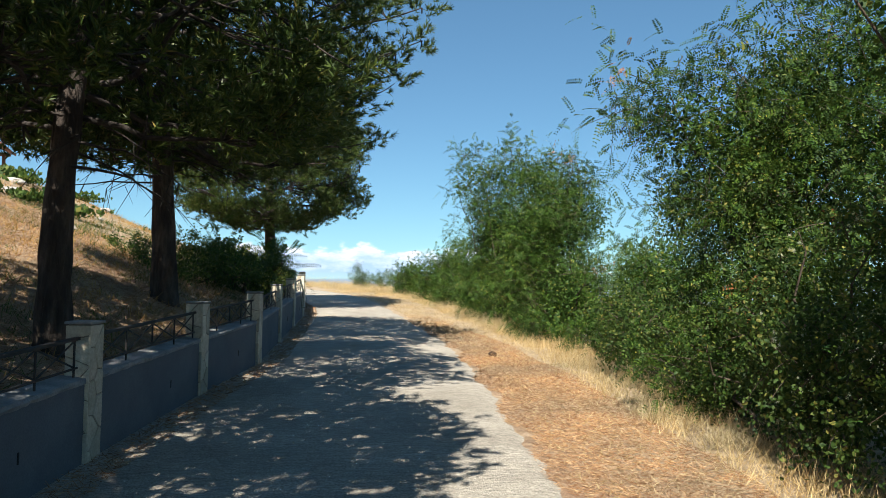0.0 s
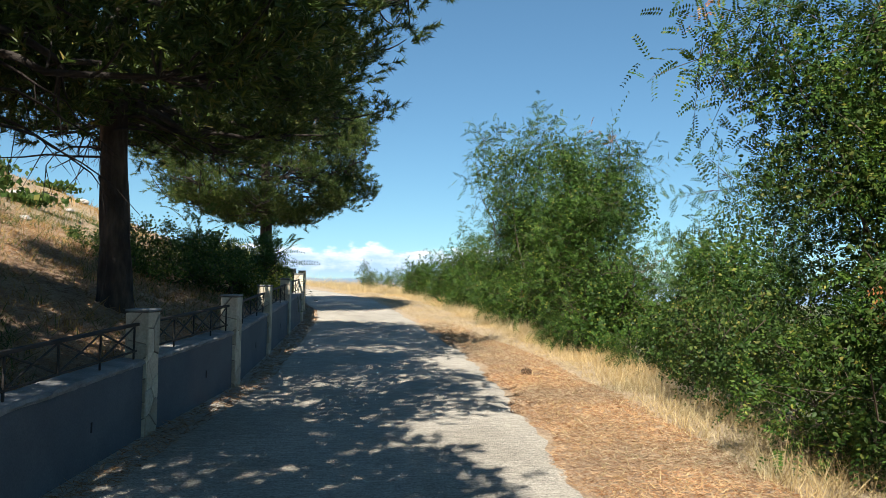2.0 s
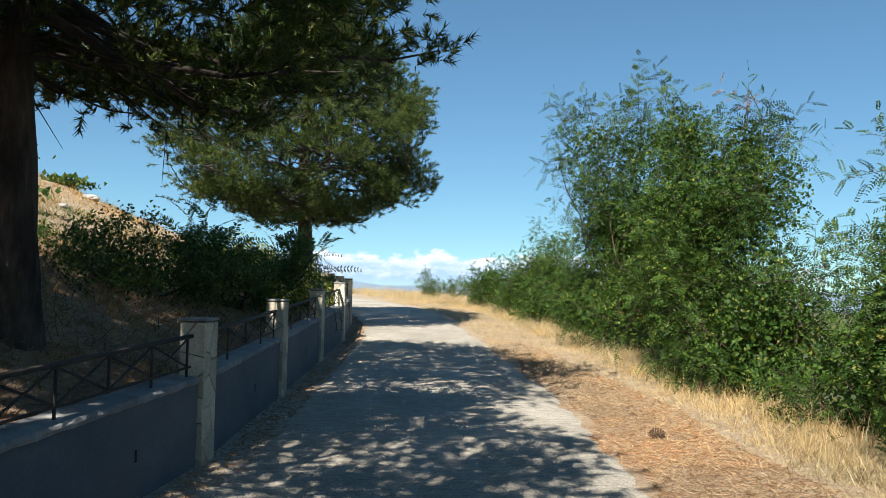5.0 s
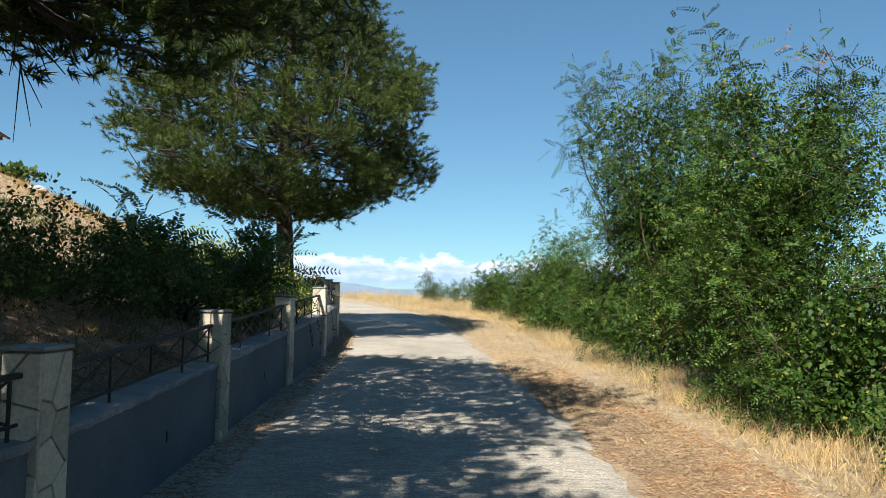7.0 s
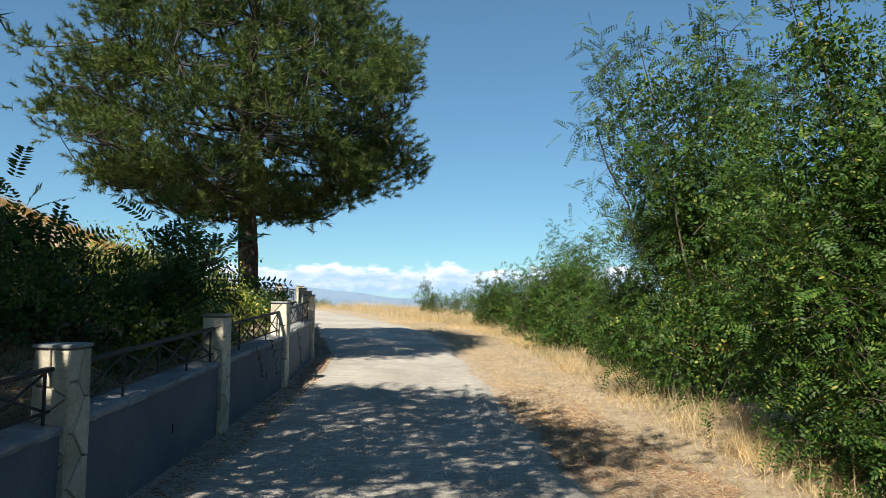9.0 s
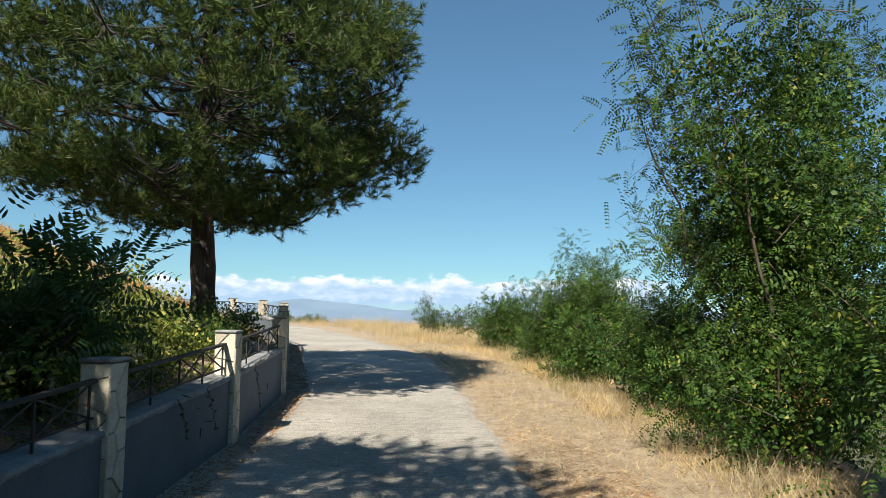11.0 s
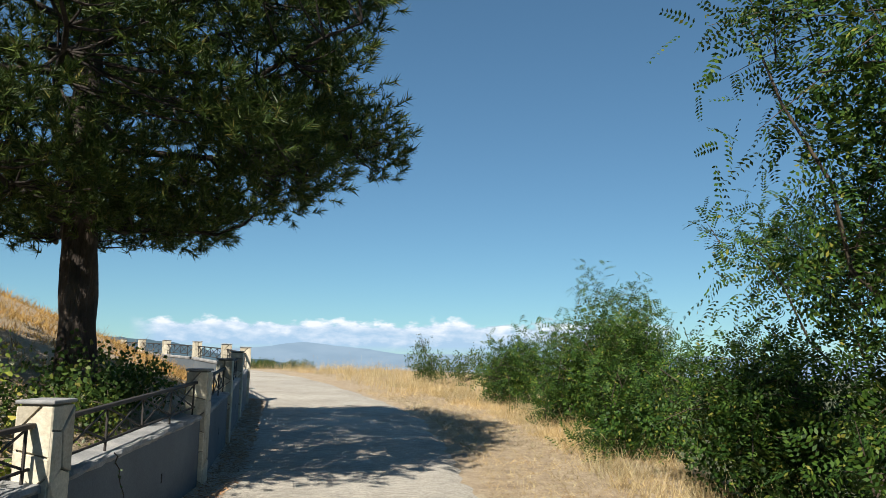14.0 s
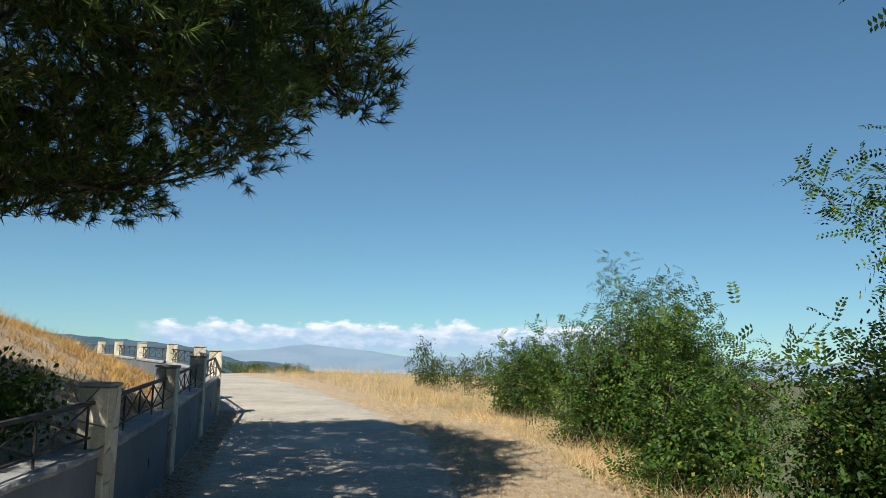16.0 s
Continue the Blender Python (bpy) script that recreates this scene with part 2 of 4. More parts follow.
# ---- mesh helpers ----
def quick_mesh(name, verts, faces, mat, smooth=False):
    """A mesh from arrays: verts (n, 3), faces (m, 3) or (m, 4)."""
    verts, faces = np.asarray(verts, np.float32), np.asarray(faces, np.int32)
    me = bpy.data.meshes.new(name)
    k = faces.shape[1]
    me.vertices.add(len(verts))
    me.vertices.foreach_set("co", verts.ravel())
    me.loops.add(faces.size)
    me.loops.foreach_set("vertex_index", faces.ravel())
    me.polygons.add(len(faces))
    me.polygons.foreach_set("loop_start", np.arange(0, faces.size, k, dtype=np.int32))
    me.update(calc_edges=True)
    me.validate()
    if smooth:
        me.polygons.foreach_set("use_smooth", np.ones(len(me.polygons), bool))
    me.materials.append(mat)
    return me


class Pile:
    """Gathers quads and gives one mesh."""

    def __init__(self):
        self.v, self.f, self.count = [], [], 0

    def add(self, v, f):
        v, f = np.asarray(v, float), np.asarray(f, int)
        self.v.append(v)
        self.f.append(f + self.count)
        self.count += len(v)

    def mesh(self, name, mat, smooth=False):
        return quick_mesh(name, np.concatenate(self.v), np.concatenate(self.f), mat, smooth)


def tube(points, radii, sides=6):
    p, r = np.asarray(points, float), np.asarray(radii, float)
    t = np.gradient(p, axis=0)
    t /= np.linalg.norm(t, axis=1)[:, None] + 1e-9
    ref = np.where(np.abs(t[:, 2:3]) > 0.9, [[1.0, 0, 0]], [[0, 0, 1.0]])
    a = np.cross(t, ref)
    a /= np.linalg.norm(a, axis=1)[:, None] + 1e-9
    c = np.cross(t, a)
    ang = np.arange(sides) * 2 * np.pi / sides
    ring = p[:, None] + r[:, None, None] * (np.cos(ang)[None, :, None] * a[:, None] + np.sin(ang)[None, :, None] * c[:, None])
    i, j = np.meshgrid(np.arange(len(p) - 1), np.arange(sides), indexing="ij")
    k = (j + 1) % sides
    f = np.stack([i * sides + j, i * sides + k, (i + 1) * sides + k, (i + 1) * sides + j], -1).reshape(-1, 4)
    return ring.reshape(-1, 3), f


def unit(v):
    return v / (np.linalg.norm(v, axis=-1, keepdims=True) + 1e-9)


def part(name, data, parent, label=""):
    """A mesh, or a bmesh's mesh, as one part under a thing."""
    ob = new(name, data)
    ob.parent = parent
    if label:
        tagged(ob, label)
    return ob


def thing(name, at, label, category, group="", kind=""):
    ob = new(name)
    ob.empty_display_size = 0.1
    ob.matrix_world = at if isinstance(at, Matrix) else Matrix.Translation(at)
    return tagged(ob, label, category, group, kind)


def box_mesh(name, size, mat, centre=(0, 0, 0), bevel=0.004, taper=1.0):
    bm = bmesh.new()
    bmesh.ops.create_cube(bm, size=1)
    for w in bm.verts:
        s = taper if w.co.z > 0 else 1.0
        w.co = Vector((w.co.x * size[0] * s, w.co.y * size[1] * s, w.co.z * size[2])) + Vector(centre)
    if bevel:
        bmesh.ops.bevel(bm, geom=bm.edges[:], offset=bevel, segments=2, affect="EDGES", profile=0.5)
    me = bpy.data.meshes.new(name)
    bm.to_mesh(me)
    bm.free()
    me.materials.append(mat)
    return me


# ---- the plan ----
GY = [-60, -10, 3, 6.3, 9.2, 11, 14.4, 17, 19.2, 24.7, 27.3, 29.6, 35, 42, 50, 60]
GZ = [-0.3, -0.05, 0.03, 0.13, 0.21, 0.30, 0.43, 0.55, 0.66, 0.87, 0.97, 1.08, 1.27, 1.45, 1.55, 1.5]
FENCE = [(-4.2, -13.0), (-3.75, -10.2), (-3.3, -7.4), (-2.85, -4.6), (-2.45, -1.8), (-2.05, 0.95), (-1.79, 3.55), (-1.365, 6.32), (-0.83, 9.2), (-0.27, 11.5), (0.02, 14.27), (0.31, 17.0),
         (0.58, 19.6), (0.69, 22.75), (0.45, 25.3), (0.15, 27.9), (-0.11, 30.25), (-0.95, 32.86), (-2.22, 35.7), (-3.68, 38.35), (-5.17, 41.1), (-6.65, 43.95), (-8.4, 46.4)]
EDGE_Y = [-60, -12, 0, 5.9, 9, 12.6, 14, 17, 19.3, 23.5, 27.3, 28.7, 30.3, 35, 36.7, 41, 44, 47, 52, 60]
EDGE_X = [-8, 0.2, 1.4, 2.1, 2.58, 3.0, 3.12, 3.17, 3.15, 3.21, 3.17, 3.03, 2.66, 1.42, 0.98, -0.42, -1.75, -3.6, -7.3, -14]


def blur_interp(y, ys, xs, w=1.2):
    y = np.asarray(y, float)
    return sum(np.interp(y + o * w, ys, xs) for o in (-1, -0.5, 0, 0.5, 1)) / 5


def road_z(y):
    return blur_interp(y, GY, GZ, 1.5)


def fence_x(y):
    return np.interp(y, [q[1] for q in FENCE], [q[0] for q in FENCE])


def edge_x(y):
    return blur_interp(y, EDGE_Y, EDGE_X, 0.8)


def wavy(x, y, s, seed=0.0):
    return (np.sin(x * s + 1.7 * np.sin(y * s * 0.7 + seed)) + np.sin(y * s * 1.13 + 1.3 * np.sin(x * s * 0.9 + 2 * seed)) + np.sin((x + y) * s * 0.61 + seed)) / 3


def ground_z(x, y):
    """Hill inside the wall, level verge beside the road, slope down to the plain."""
    x, y = np.asarray(x, float), np.asarray(y, float)
    g, fx, ex = road_z(y), fence_x(y), edge_x(y)
    u = np.maximum(fx - 0.30 - x, 0)
    inner = np.interp(y, [23, 31], [0.5, 0.12])
    crest = np.interp(y - 2 * np.maximum(u - 3, 0), [-20, 10, 20, 25, 30, 36, 44, 60], [4.1, 4.1, 4.05, 3.9, 3.5, 2.5, 1.2, 0.0])
    a = g + inner + 0.40 * u + (0.06 * wavy(x, y, 1.3) + 0.03 * wavy(x, y, 4.7, 3.0)) * np.minimum(u, 1)
    c = crest + 0.06 * np.minimum(u, 14) + 0.10 * wavy(x, y, 0.8, 2.0)
    k = 0.45
    hh = np.clip(0.5 + 0.5 * (c - a) / k, 0, 1)
    hill = c * (1 - hh) + a * hh - k * hh * (1 - hh)
    hill = np.maximum(hill, -50)
    r = x - ex
    verge = g - 0.02 + 0.03 * np.clip(r / 0.4, 0, 1) + 0.025 * wavy(x, y, 2.3, 1.0) * np.clip(r, 0, 1)
    fall = np.maximum(x - (5.4 + 0.3 * np.sin(y * 0.4)), 0)
    verge = verge - 0.42 * fall * np.clip(fall / 2.0, 0, 1)
    z = np.where(x < fx - 0.30, hill, np.where(r > 0, verge, g - 0.03))
    out = np.maximum(y - 46, 0)
    z = z - 0.38 * out * np.clip(out / 6, 0, 1)
    back = np.maximum(np.abs(x + 30) - 60, 0) + np.maximum(-40 - y, 0)
    z = z - 0.1 * back
    far = np.maximum(np.abs(x), np.abs(y))
    floor = -62 + 3 * wavy(x, y, 0.01)
    return np.maximum(z, floor)


def stretch(a, b, step, far):
    near = list(np.arange(a, b + step / 2, step))
    lo, hi, s = [], [], step
    p = a
    while p > -far:
        s *= 1.35
        p -= s
        lo.append(max(p, -far))
    p, s = b, step
    while p < far:
        s *= 1.35
        p += s
        hi.append(min(p, far))
    return np.array(lo[::-1] + near + hi)


def grid_faces(rows, cols):
    i, j = np.meshgrid(np.arange(rows - 1), np.arange(cols - 1), indexing="ij")
    a = i * cols + j
    return np.stack([a, a + 1, a + cols + 1, a + cols], -1).reshape(-1, 4)


gx, gy = stretch(-12, 9, 0.2, 4800), stretch(-6, 50, 0.2, 4800)
X, Y = np.meshgrid(gx, gy)
Z = ground_z(X, Y)
me = quick_mesh("ground", np.stack([X, Y, Z], -1).reshape(-1, 3), grid_faces(len(gy), len(gx)), GROUND, True)
inside = X < fence_x(Y)
red = np.where(inside, np.interp(Y, [14, 24], [1.15, 0.1]) * np.interp(fence_x(Y) - X, [0, 5, 8], [1, 0.85, 0.1]), np.interp(Y, [10, 17, 24], [0.95, 0.55, 0.1]) * np.interp(X - edge_x(Y), [0.2, 1.3, 2.4], [1.0, 0.55, 0.0]))
scrub = np.clip(np.maximum.reduce([(X - 6.2) / 1.5, (Y - 50) / 5, (np.abs(X) - 40) / 30, (-Y - 30) / 20]), 0, 1)
for nm, vals in (("litter", red), ("scrub", scrub)):
    a = me.attributes.new(nm, "FLOAT", "POINT")
    a.data.foreach_set("value", vals.ravel().astype(np.float32))
tagged(new("ground", me), "dry grassy ground with reddish pine needle litter", "ground", kind="structure")

# road sheet with a ragged outer edge
ry = np.concatenate([np.arange(-40, -6, 1.0), np.arange(-6, 36, 0.12), np.arange(36, 58, 0.4)])
rs = np.linspace(0, 1, 22)
rag = 0.045 * np.sin(ry * 5.1) * np.sin(ry * 1.7) + 0.03 * np.sin(ry * 13.0 + 1) + 0.03 * np.sin(ry * 2.3)
left, right = fence_x(ry) - 0.06, edge_x(ry) + rag
RX = left[:, None] + (right - left)[:, None] * rs[None]
RY = np.repeat(ry[:, None], len(rs), 1)
RZ = road_z(RY) + 0.012 + 0.006 * wavy(RX, RY, 1.9)
RZ[:, -1] -= 0.05
RZ[:, -2] -= 0.004
tagged(new("road", quick_mesh("road", np.stack([RX, RY, RZ], -1).reshape(-1, 3), grid_faces(*RX.shape), ROAD, True)), "pale weathered concrete lane with fine cracks", "road", kind="structure")


# ---- distance ----
def strip(name, mat, radius, angles, low, high, label, category="backdrop"):
    """An upright curved band far away; angles in degrees to the left of +y, low and high in degrees above the level."""
    a = np.radians(np.asarray(angles, float))
    lo, hi = np.radians(np.broadcast_to(low, a.shape)), np.radians(np.broadcast_to(high, a.shape))
    x, y = -np.sin(a) * radius, np.cos(a) * radius
    v = np.stack([np.concatenate([x, x]), np.concatenate([y, y]), 2 + radius * np.concatenate([np.tan(lo), np.tan(hi)])], -1)
    me = quick_mesh(name, v, grid_faces(2, len(a)), mat)
    layer = me.uv_layers.new(name="UVMap")
    k = np.zeros(len(me.loops), np.int32)
    me.loops.foreach_get("vertex_index", k)
    u = np.stack([(k % len(a)) / (len(a) - 1), (k >= len(a)).astype(float)], -1)
    layer.data.foreach_set("uv", u.ravel().astype(np.float32))
    ob = tagged(new(name, me), label, category, kind="structure")
    ob.visible_shadow = False
    return ob


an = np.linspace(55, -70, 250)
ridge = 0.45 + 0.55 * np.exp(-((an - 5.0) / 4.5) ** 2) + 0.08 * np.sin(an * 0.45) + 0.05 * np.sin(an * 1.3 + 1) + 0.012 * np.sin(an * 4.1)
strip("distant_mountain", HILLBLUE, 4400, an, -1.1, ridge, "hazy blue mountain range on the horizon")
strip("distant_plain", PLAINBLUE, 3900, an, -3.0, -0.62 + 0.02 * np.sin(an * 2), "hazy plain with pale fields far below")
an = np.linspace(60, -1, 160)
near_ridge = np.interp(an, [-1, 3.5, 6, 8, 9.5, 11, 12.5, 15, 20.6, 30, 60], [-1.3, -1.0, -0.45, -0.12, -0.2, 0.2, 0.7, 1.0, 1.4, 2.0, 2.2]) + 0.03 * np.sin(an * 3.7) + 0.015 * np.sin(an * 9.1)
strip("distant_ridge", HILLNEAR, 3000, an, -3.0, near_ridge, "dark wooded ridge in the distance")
strip("cloud_bank", CLOUD, 4700, np.linspace(17, -22, 120), 0.2, 3.6, "low bank of white cumulus clouds", "cloud")


# ---- wall, posts and railings along the road ----
def keep_side(poly, p, nrm):
    """The part of a convex polygon on the far side of nrm from p."""
    dist = [(q[0] - p[0]) * nrm[0] + (q[1] - p[1]) * nrm[1] for q in poly]
    out = []
    for i, q in enumerate(poly):
        j = (i + 1) % len(poly)
        if dist[i] <= 0:
            out.append(q)
        if dist[i] * dist[j] < 0:
            k = dist[i] / (dist[i] - dist[j])
            out.append((q[0] + k * (poly[j][0] - q[0]), q[1] + k * (poly[j][1] - q[1])))
    return out


def flag_pieces(w, h, rng):
    """Irregular flagstones that fill w x h as cells round scattered seeds, with open joints."""
    seeds = [((1 if k % 2 else -1) * rng.uniform(0.08, 0.5) * w, (k + rng.uniform(-0.2, 1.2)) * h / 9) for k in range(9)]
    out = []
    for i, a in enumerate(seeds):
        poly = [(-w / 2, 0), (w / 2, 0), (w / 2, h), (-w / 2, h)]
        for j, c in enumerate(seeds):
            if i == j or len(poly) < 3:
                continue
            d = (c[0] - a[0], c[1] - a[1])
            ln = math.hypot(*d)
            mid = ((a[0] + c[0]) / 2 - d[0] / ln * 0.005, (a[1] + c[1]) / 2 - d[1] / ln * 0.005)
            poly = keep_side(poly, mid, d)
        if len(poly) >= 3:
            out.append(poly)
    return out


def piece_mesh(poly, depth):
    """A flag of polygon outline in local x, z; it stands out towards -y."""
    bm = bmesh.new()
    cx, cy = sum(p[0] for p in poly) / len(poly), sum(p[1] for p in poly) / len(poly)
    back = [bm.verts.new((p[0], 0, p[1])) for p in poly]
    mid = [bm.verts.new((p[0], -depth * 0.7, p[1])) for p in poly]
    face = [bm.verts.new((cx + (p[0] - cx) * 0.94, -depth, cy + (p[1] - cy) * 0.97)) for p in poly]
    m = len(poly)
    for i in range(m):
        j = (i + 1) % m
        bm.faces.new((back[i], back[j], mid[j], mid[i]))
        bm.faces.new((mid[i], mid[j], face[j], face[i]))
    bm.faces.new(face)
    bmesh.ops.recalc_face_normals(bm, faces=bm.faces[:])
    me = bpy.data.meshes.new("stone")
    bm.to_mesh(me)
    bm.free()
    me.materials.append(STONE)
    return me


POST, DEEP, TALL = 0.25, 0.19, 1.05
rng = random.Random(4)
SPOTS = []
for i, (fx, fy) in enumerate(FENCE):
    p, q = FENCE[max(i - 1, 0)], FENCE[min(i + 1, len(FENCE) - 1)]
    ang = math.atan2(q[1] - p[1], q[0] - p[0])
    side = Vector((-math.sin(ang), math.cos(ang), 0))
    c = Vector((fx, fy, 0)) + side * (DEEP / 2)
    SPOTS.append((c.x, c.y, float(road_z(c.y)), math.degrees(ang) - 90))
wall = thing("boundary_wall", (0, 0, 0), "low plastered grey-blue retaining wall beside the road", "wall", kind="structure")
core = box_mesh("core", (DEEP - 0.03, POST - 0.03, TALL + 0.25), MORTAR, (0, 0, (TALL - 0.25) / 2 - 0.01), 0.004)
slab = box_mesh("cap_slab", (DEEP + 0.018, POST + 0.018, 0.022), COPING, (0, 0, TALL + 0.002), 0.008)
FLAGSETS = [[[piece_mesh(q, rng.uniform(0.014, 0.02)) for q in flag_pieces((DEEP if face % 2 == 0 else POST) - 0.006, TALL + 0.06, rng)] for face in range(4)] for k in range(4)]
for i, (x, y, z, yaw) in enumerate(SPOTS):
    if i < 3:
        continue
    post = thing("stone_post", pose(x, y, z, 0, 0, yaw), "square wall post clad in cream irregular flagstones", "post", "posts along the wall")
    part("core", core, post)
    part("cap_slab", slab, post, "thin pale stone cap")
    for face in range(4):
        for me in FLAGSETS[(i * 7 + face) % 4][face]:
            o = part("stone", me, post)
            o.matrix_local = pose(0, 0, -0.08, 0, 0, face * 90) @ pose(0, -((POST if face % 2 == 0 else DEEP) - 0.03) / 2, 0)


def sheared(me, dz_per_y):
    for w in me.vertices:
        w.co.z += w.co.y * dz_per_y
    return me


def bar(a, c, w, d):
    """A flat bar from a to c in the local y, z plane; w in that plane, d across."""
    a, c = Vector(a), Vector(c)
    run = c - a
    me = box_mesh("bar", (d, run.length, w), IRON, (0, 0, 0), min(w, d) * 0.2)
    me.transform(Matrix.Translation((a + c) / 2) @ Euler((math.atan2(run.z, run.y), 0, 0)).to_matrix().to_4x4())
    return me


for i in range(2, len(SPOTS) - 1):
    (x0, y0, z0, _), (x1, y1, z1, _) = SPOTS[i], SPOTS[i + 1]
    run = math.hypot(x1 - x0, y1 - y0)
    yaw = math.degrees(math.atan2(y1 - y0, x1 - x0)) - 90
    slope, clear = (z1 - z0) / run, run - POST
    at = pose((x0 + x1) / 2, (y0 + y1) / 2, (z0 + z1) / 2, 0, 0, yaw)
    bm = bmesh.new()
    cols = 14
    for side in (0.06, -0.125):
        for k in range(cols):
            yy = -run / 2 + run * k / (cols - 1)
            bm.verts.new((side, yy, -0.45 + slope * yy))
            bm.verts.new((side, yy, 0.61 + slope * yy))
    bm.verts.ensure_lookup_table()
    vv = bm.verts
    for k in range(cols - 1):
        a, c = 2 * k, 2 * cols + 2 * k
        bm.faces.new((vv[a], vv[a + 2], vv[a + 3], vv[a + 1]))
        bm.faces.new((vv[c], vv[c + 1], vv[c + 3], vv[c + 2]))
        bm.faces.new((vv[a + 1], vv[a + 3], vv[c + 3], vv[c + 1]))
    bmesh.ops.recalc_face_normals(bm, faces=bm.faces[:])
    me = bpy.data.meshes.new("wall_panel")
    bm.to_mesh(me)
    bm.free()
    me.materials.append(PLASTER)
    o = part("wall_panel", me, wall)
    o.matrix_world = at
    # coping with a chipped lip
    bm = bmesh.new()
    ringn, prof = 40, [(0.075, 0.605), (0.082, 0.628), (0.07, 0.648), (-0.13, 0.666), (-0.145, 0.64), (-0.14, 0.605)]
    rows = []
    for k in range(ringn):
        yy = -clear / 2 + clear * k / (ringn - 1)
        rows.append([bm.verts.new((px + (rng.uniform(-0.012, 0.005) if px > 0.06 else 0), yy, pz + slope * yy + rng.uniform(-0.004, 0.003))) for px, pz in prof])
    for k in range(ringn - 1):
        for q in range(len(prof)):
            r = (q + 1) % len(prof)
            bm.faces.new((rows[k][q], rows[k + 1][q], rows[k + 1][r], rows[k][r]))
    bmesh.ops.recalc_face_normals(bm, faces=bm.faces[:])
    me = bpy.data.meshes.new("coping")
    bm.to_mesh(me)
    bm.free()
    me.materials.append(COPING)
    o = part("coping", me, wall, "rough pale concrete coping")
    o.matrix_world = at
    o = part("weep_hole", box_mesh("weep_hole", (0.012, 0.022, 0.075), DARK, (0.058, rng.uniform(0.1, 0.4), 0.30), 0.003), wall, "dark weep hole slot")
    o.matrix_world = at
    rail = thing("metal_railing", at, "dark painted iron railing with crossed bars on the wall", "railing", "railings between the posts")
    ends, low, high = clear / 2, 0.70, 0.94
    part("top_rail", bar((0, -ends, high - slope * ends), (0, ends, high + slope * ends), 0.026, 0.04), rail)
    part("bottom_rail", bar((0, -ends, low + 0.02 - slope * ends), (0, ends, low + 0.02 + slope * ends), 0.016, 0.014), rail)
    bays = 4
    for k in range(bays + 1):
        yy = -ends + 0.06 + (2 * ends - 0.12) * k / bays
        foot = 0.655 if k in (0, 1, 3, 4) else low + 0.02
        part("upright", bar((0, yy, foot + slope * yy), (0, yy, high + slope * yy), 0.017, 0.014), rail)
        if k < bays:
            y2 = -ends + 0.06 + (2 * ends - 0.12) * (k + 1) / bays
            part("brace", bar((0.004, yy, low + 0.03 + slope * yy), (0.004, y2, high - 0.01 + slope * y2), 0.014, 0.007), rail)
            part("brace", bar((-0.005, yy, high - 0.01 + slope * yy), (-0.005, y2, low + 0.03 + slope * y2), 0.014, 0.007), rail)


# ---- pines ----
def needles(rs, P, D, L, per, length, width, spread=0.68):
    """Bottle-brush shoots: P, D, L give each shoot's end, direction and length."""
    T = len(P)
    s = rs.random((T, per, 1))
    base = P[:, None] - D[:, None] * (L[:, None, None] * s)
    d = unit(D[:, None] * (0.72 + 0.3 * (1 - s)) + unit(rs.normal(size=(T, per, 3))) * spread)
    ln = length * (0.75 + 0.4 * rs.random((T, per, 1)))
    w = unit(np.cross(d, rs.normal(size=(T, per, 3)))) * width
    v = np.stack([base - w, base + w, base + d * ln], 2).reshape(-1, 3)
    return v, np.arange(len(v)).reshape(-1, 3)


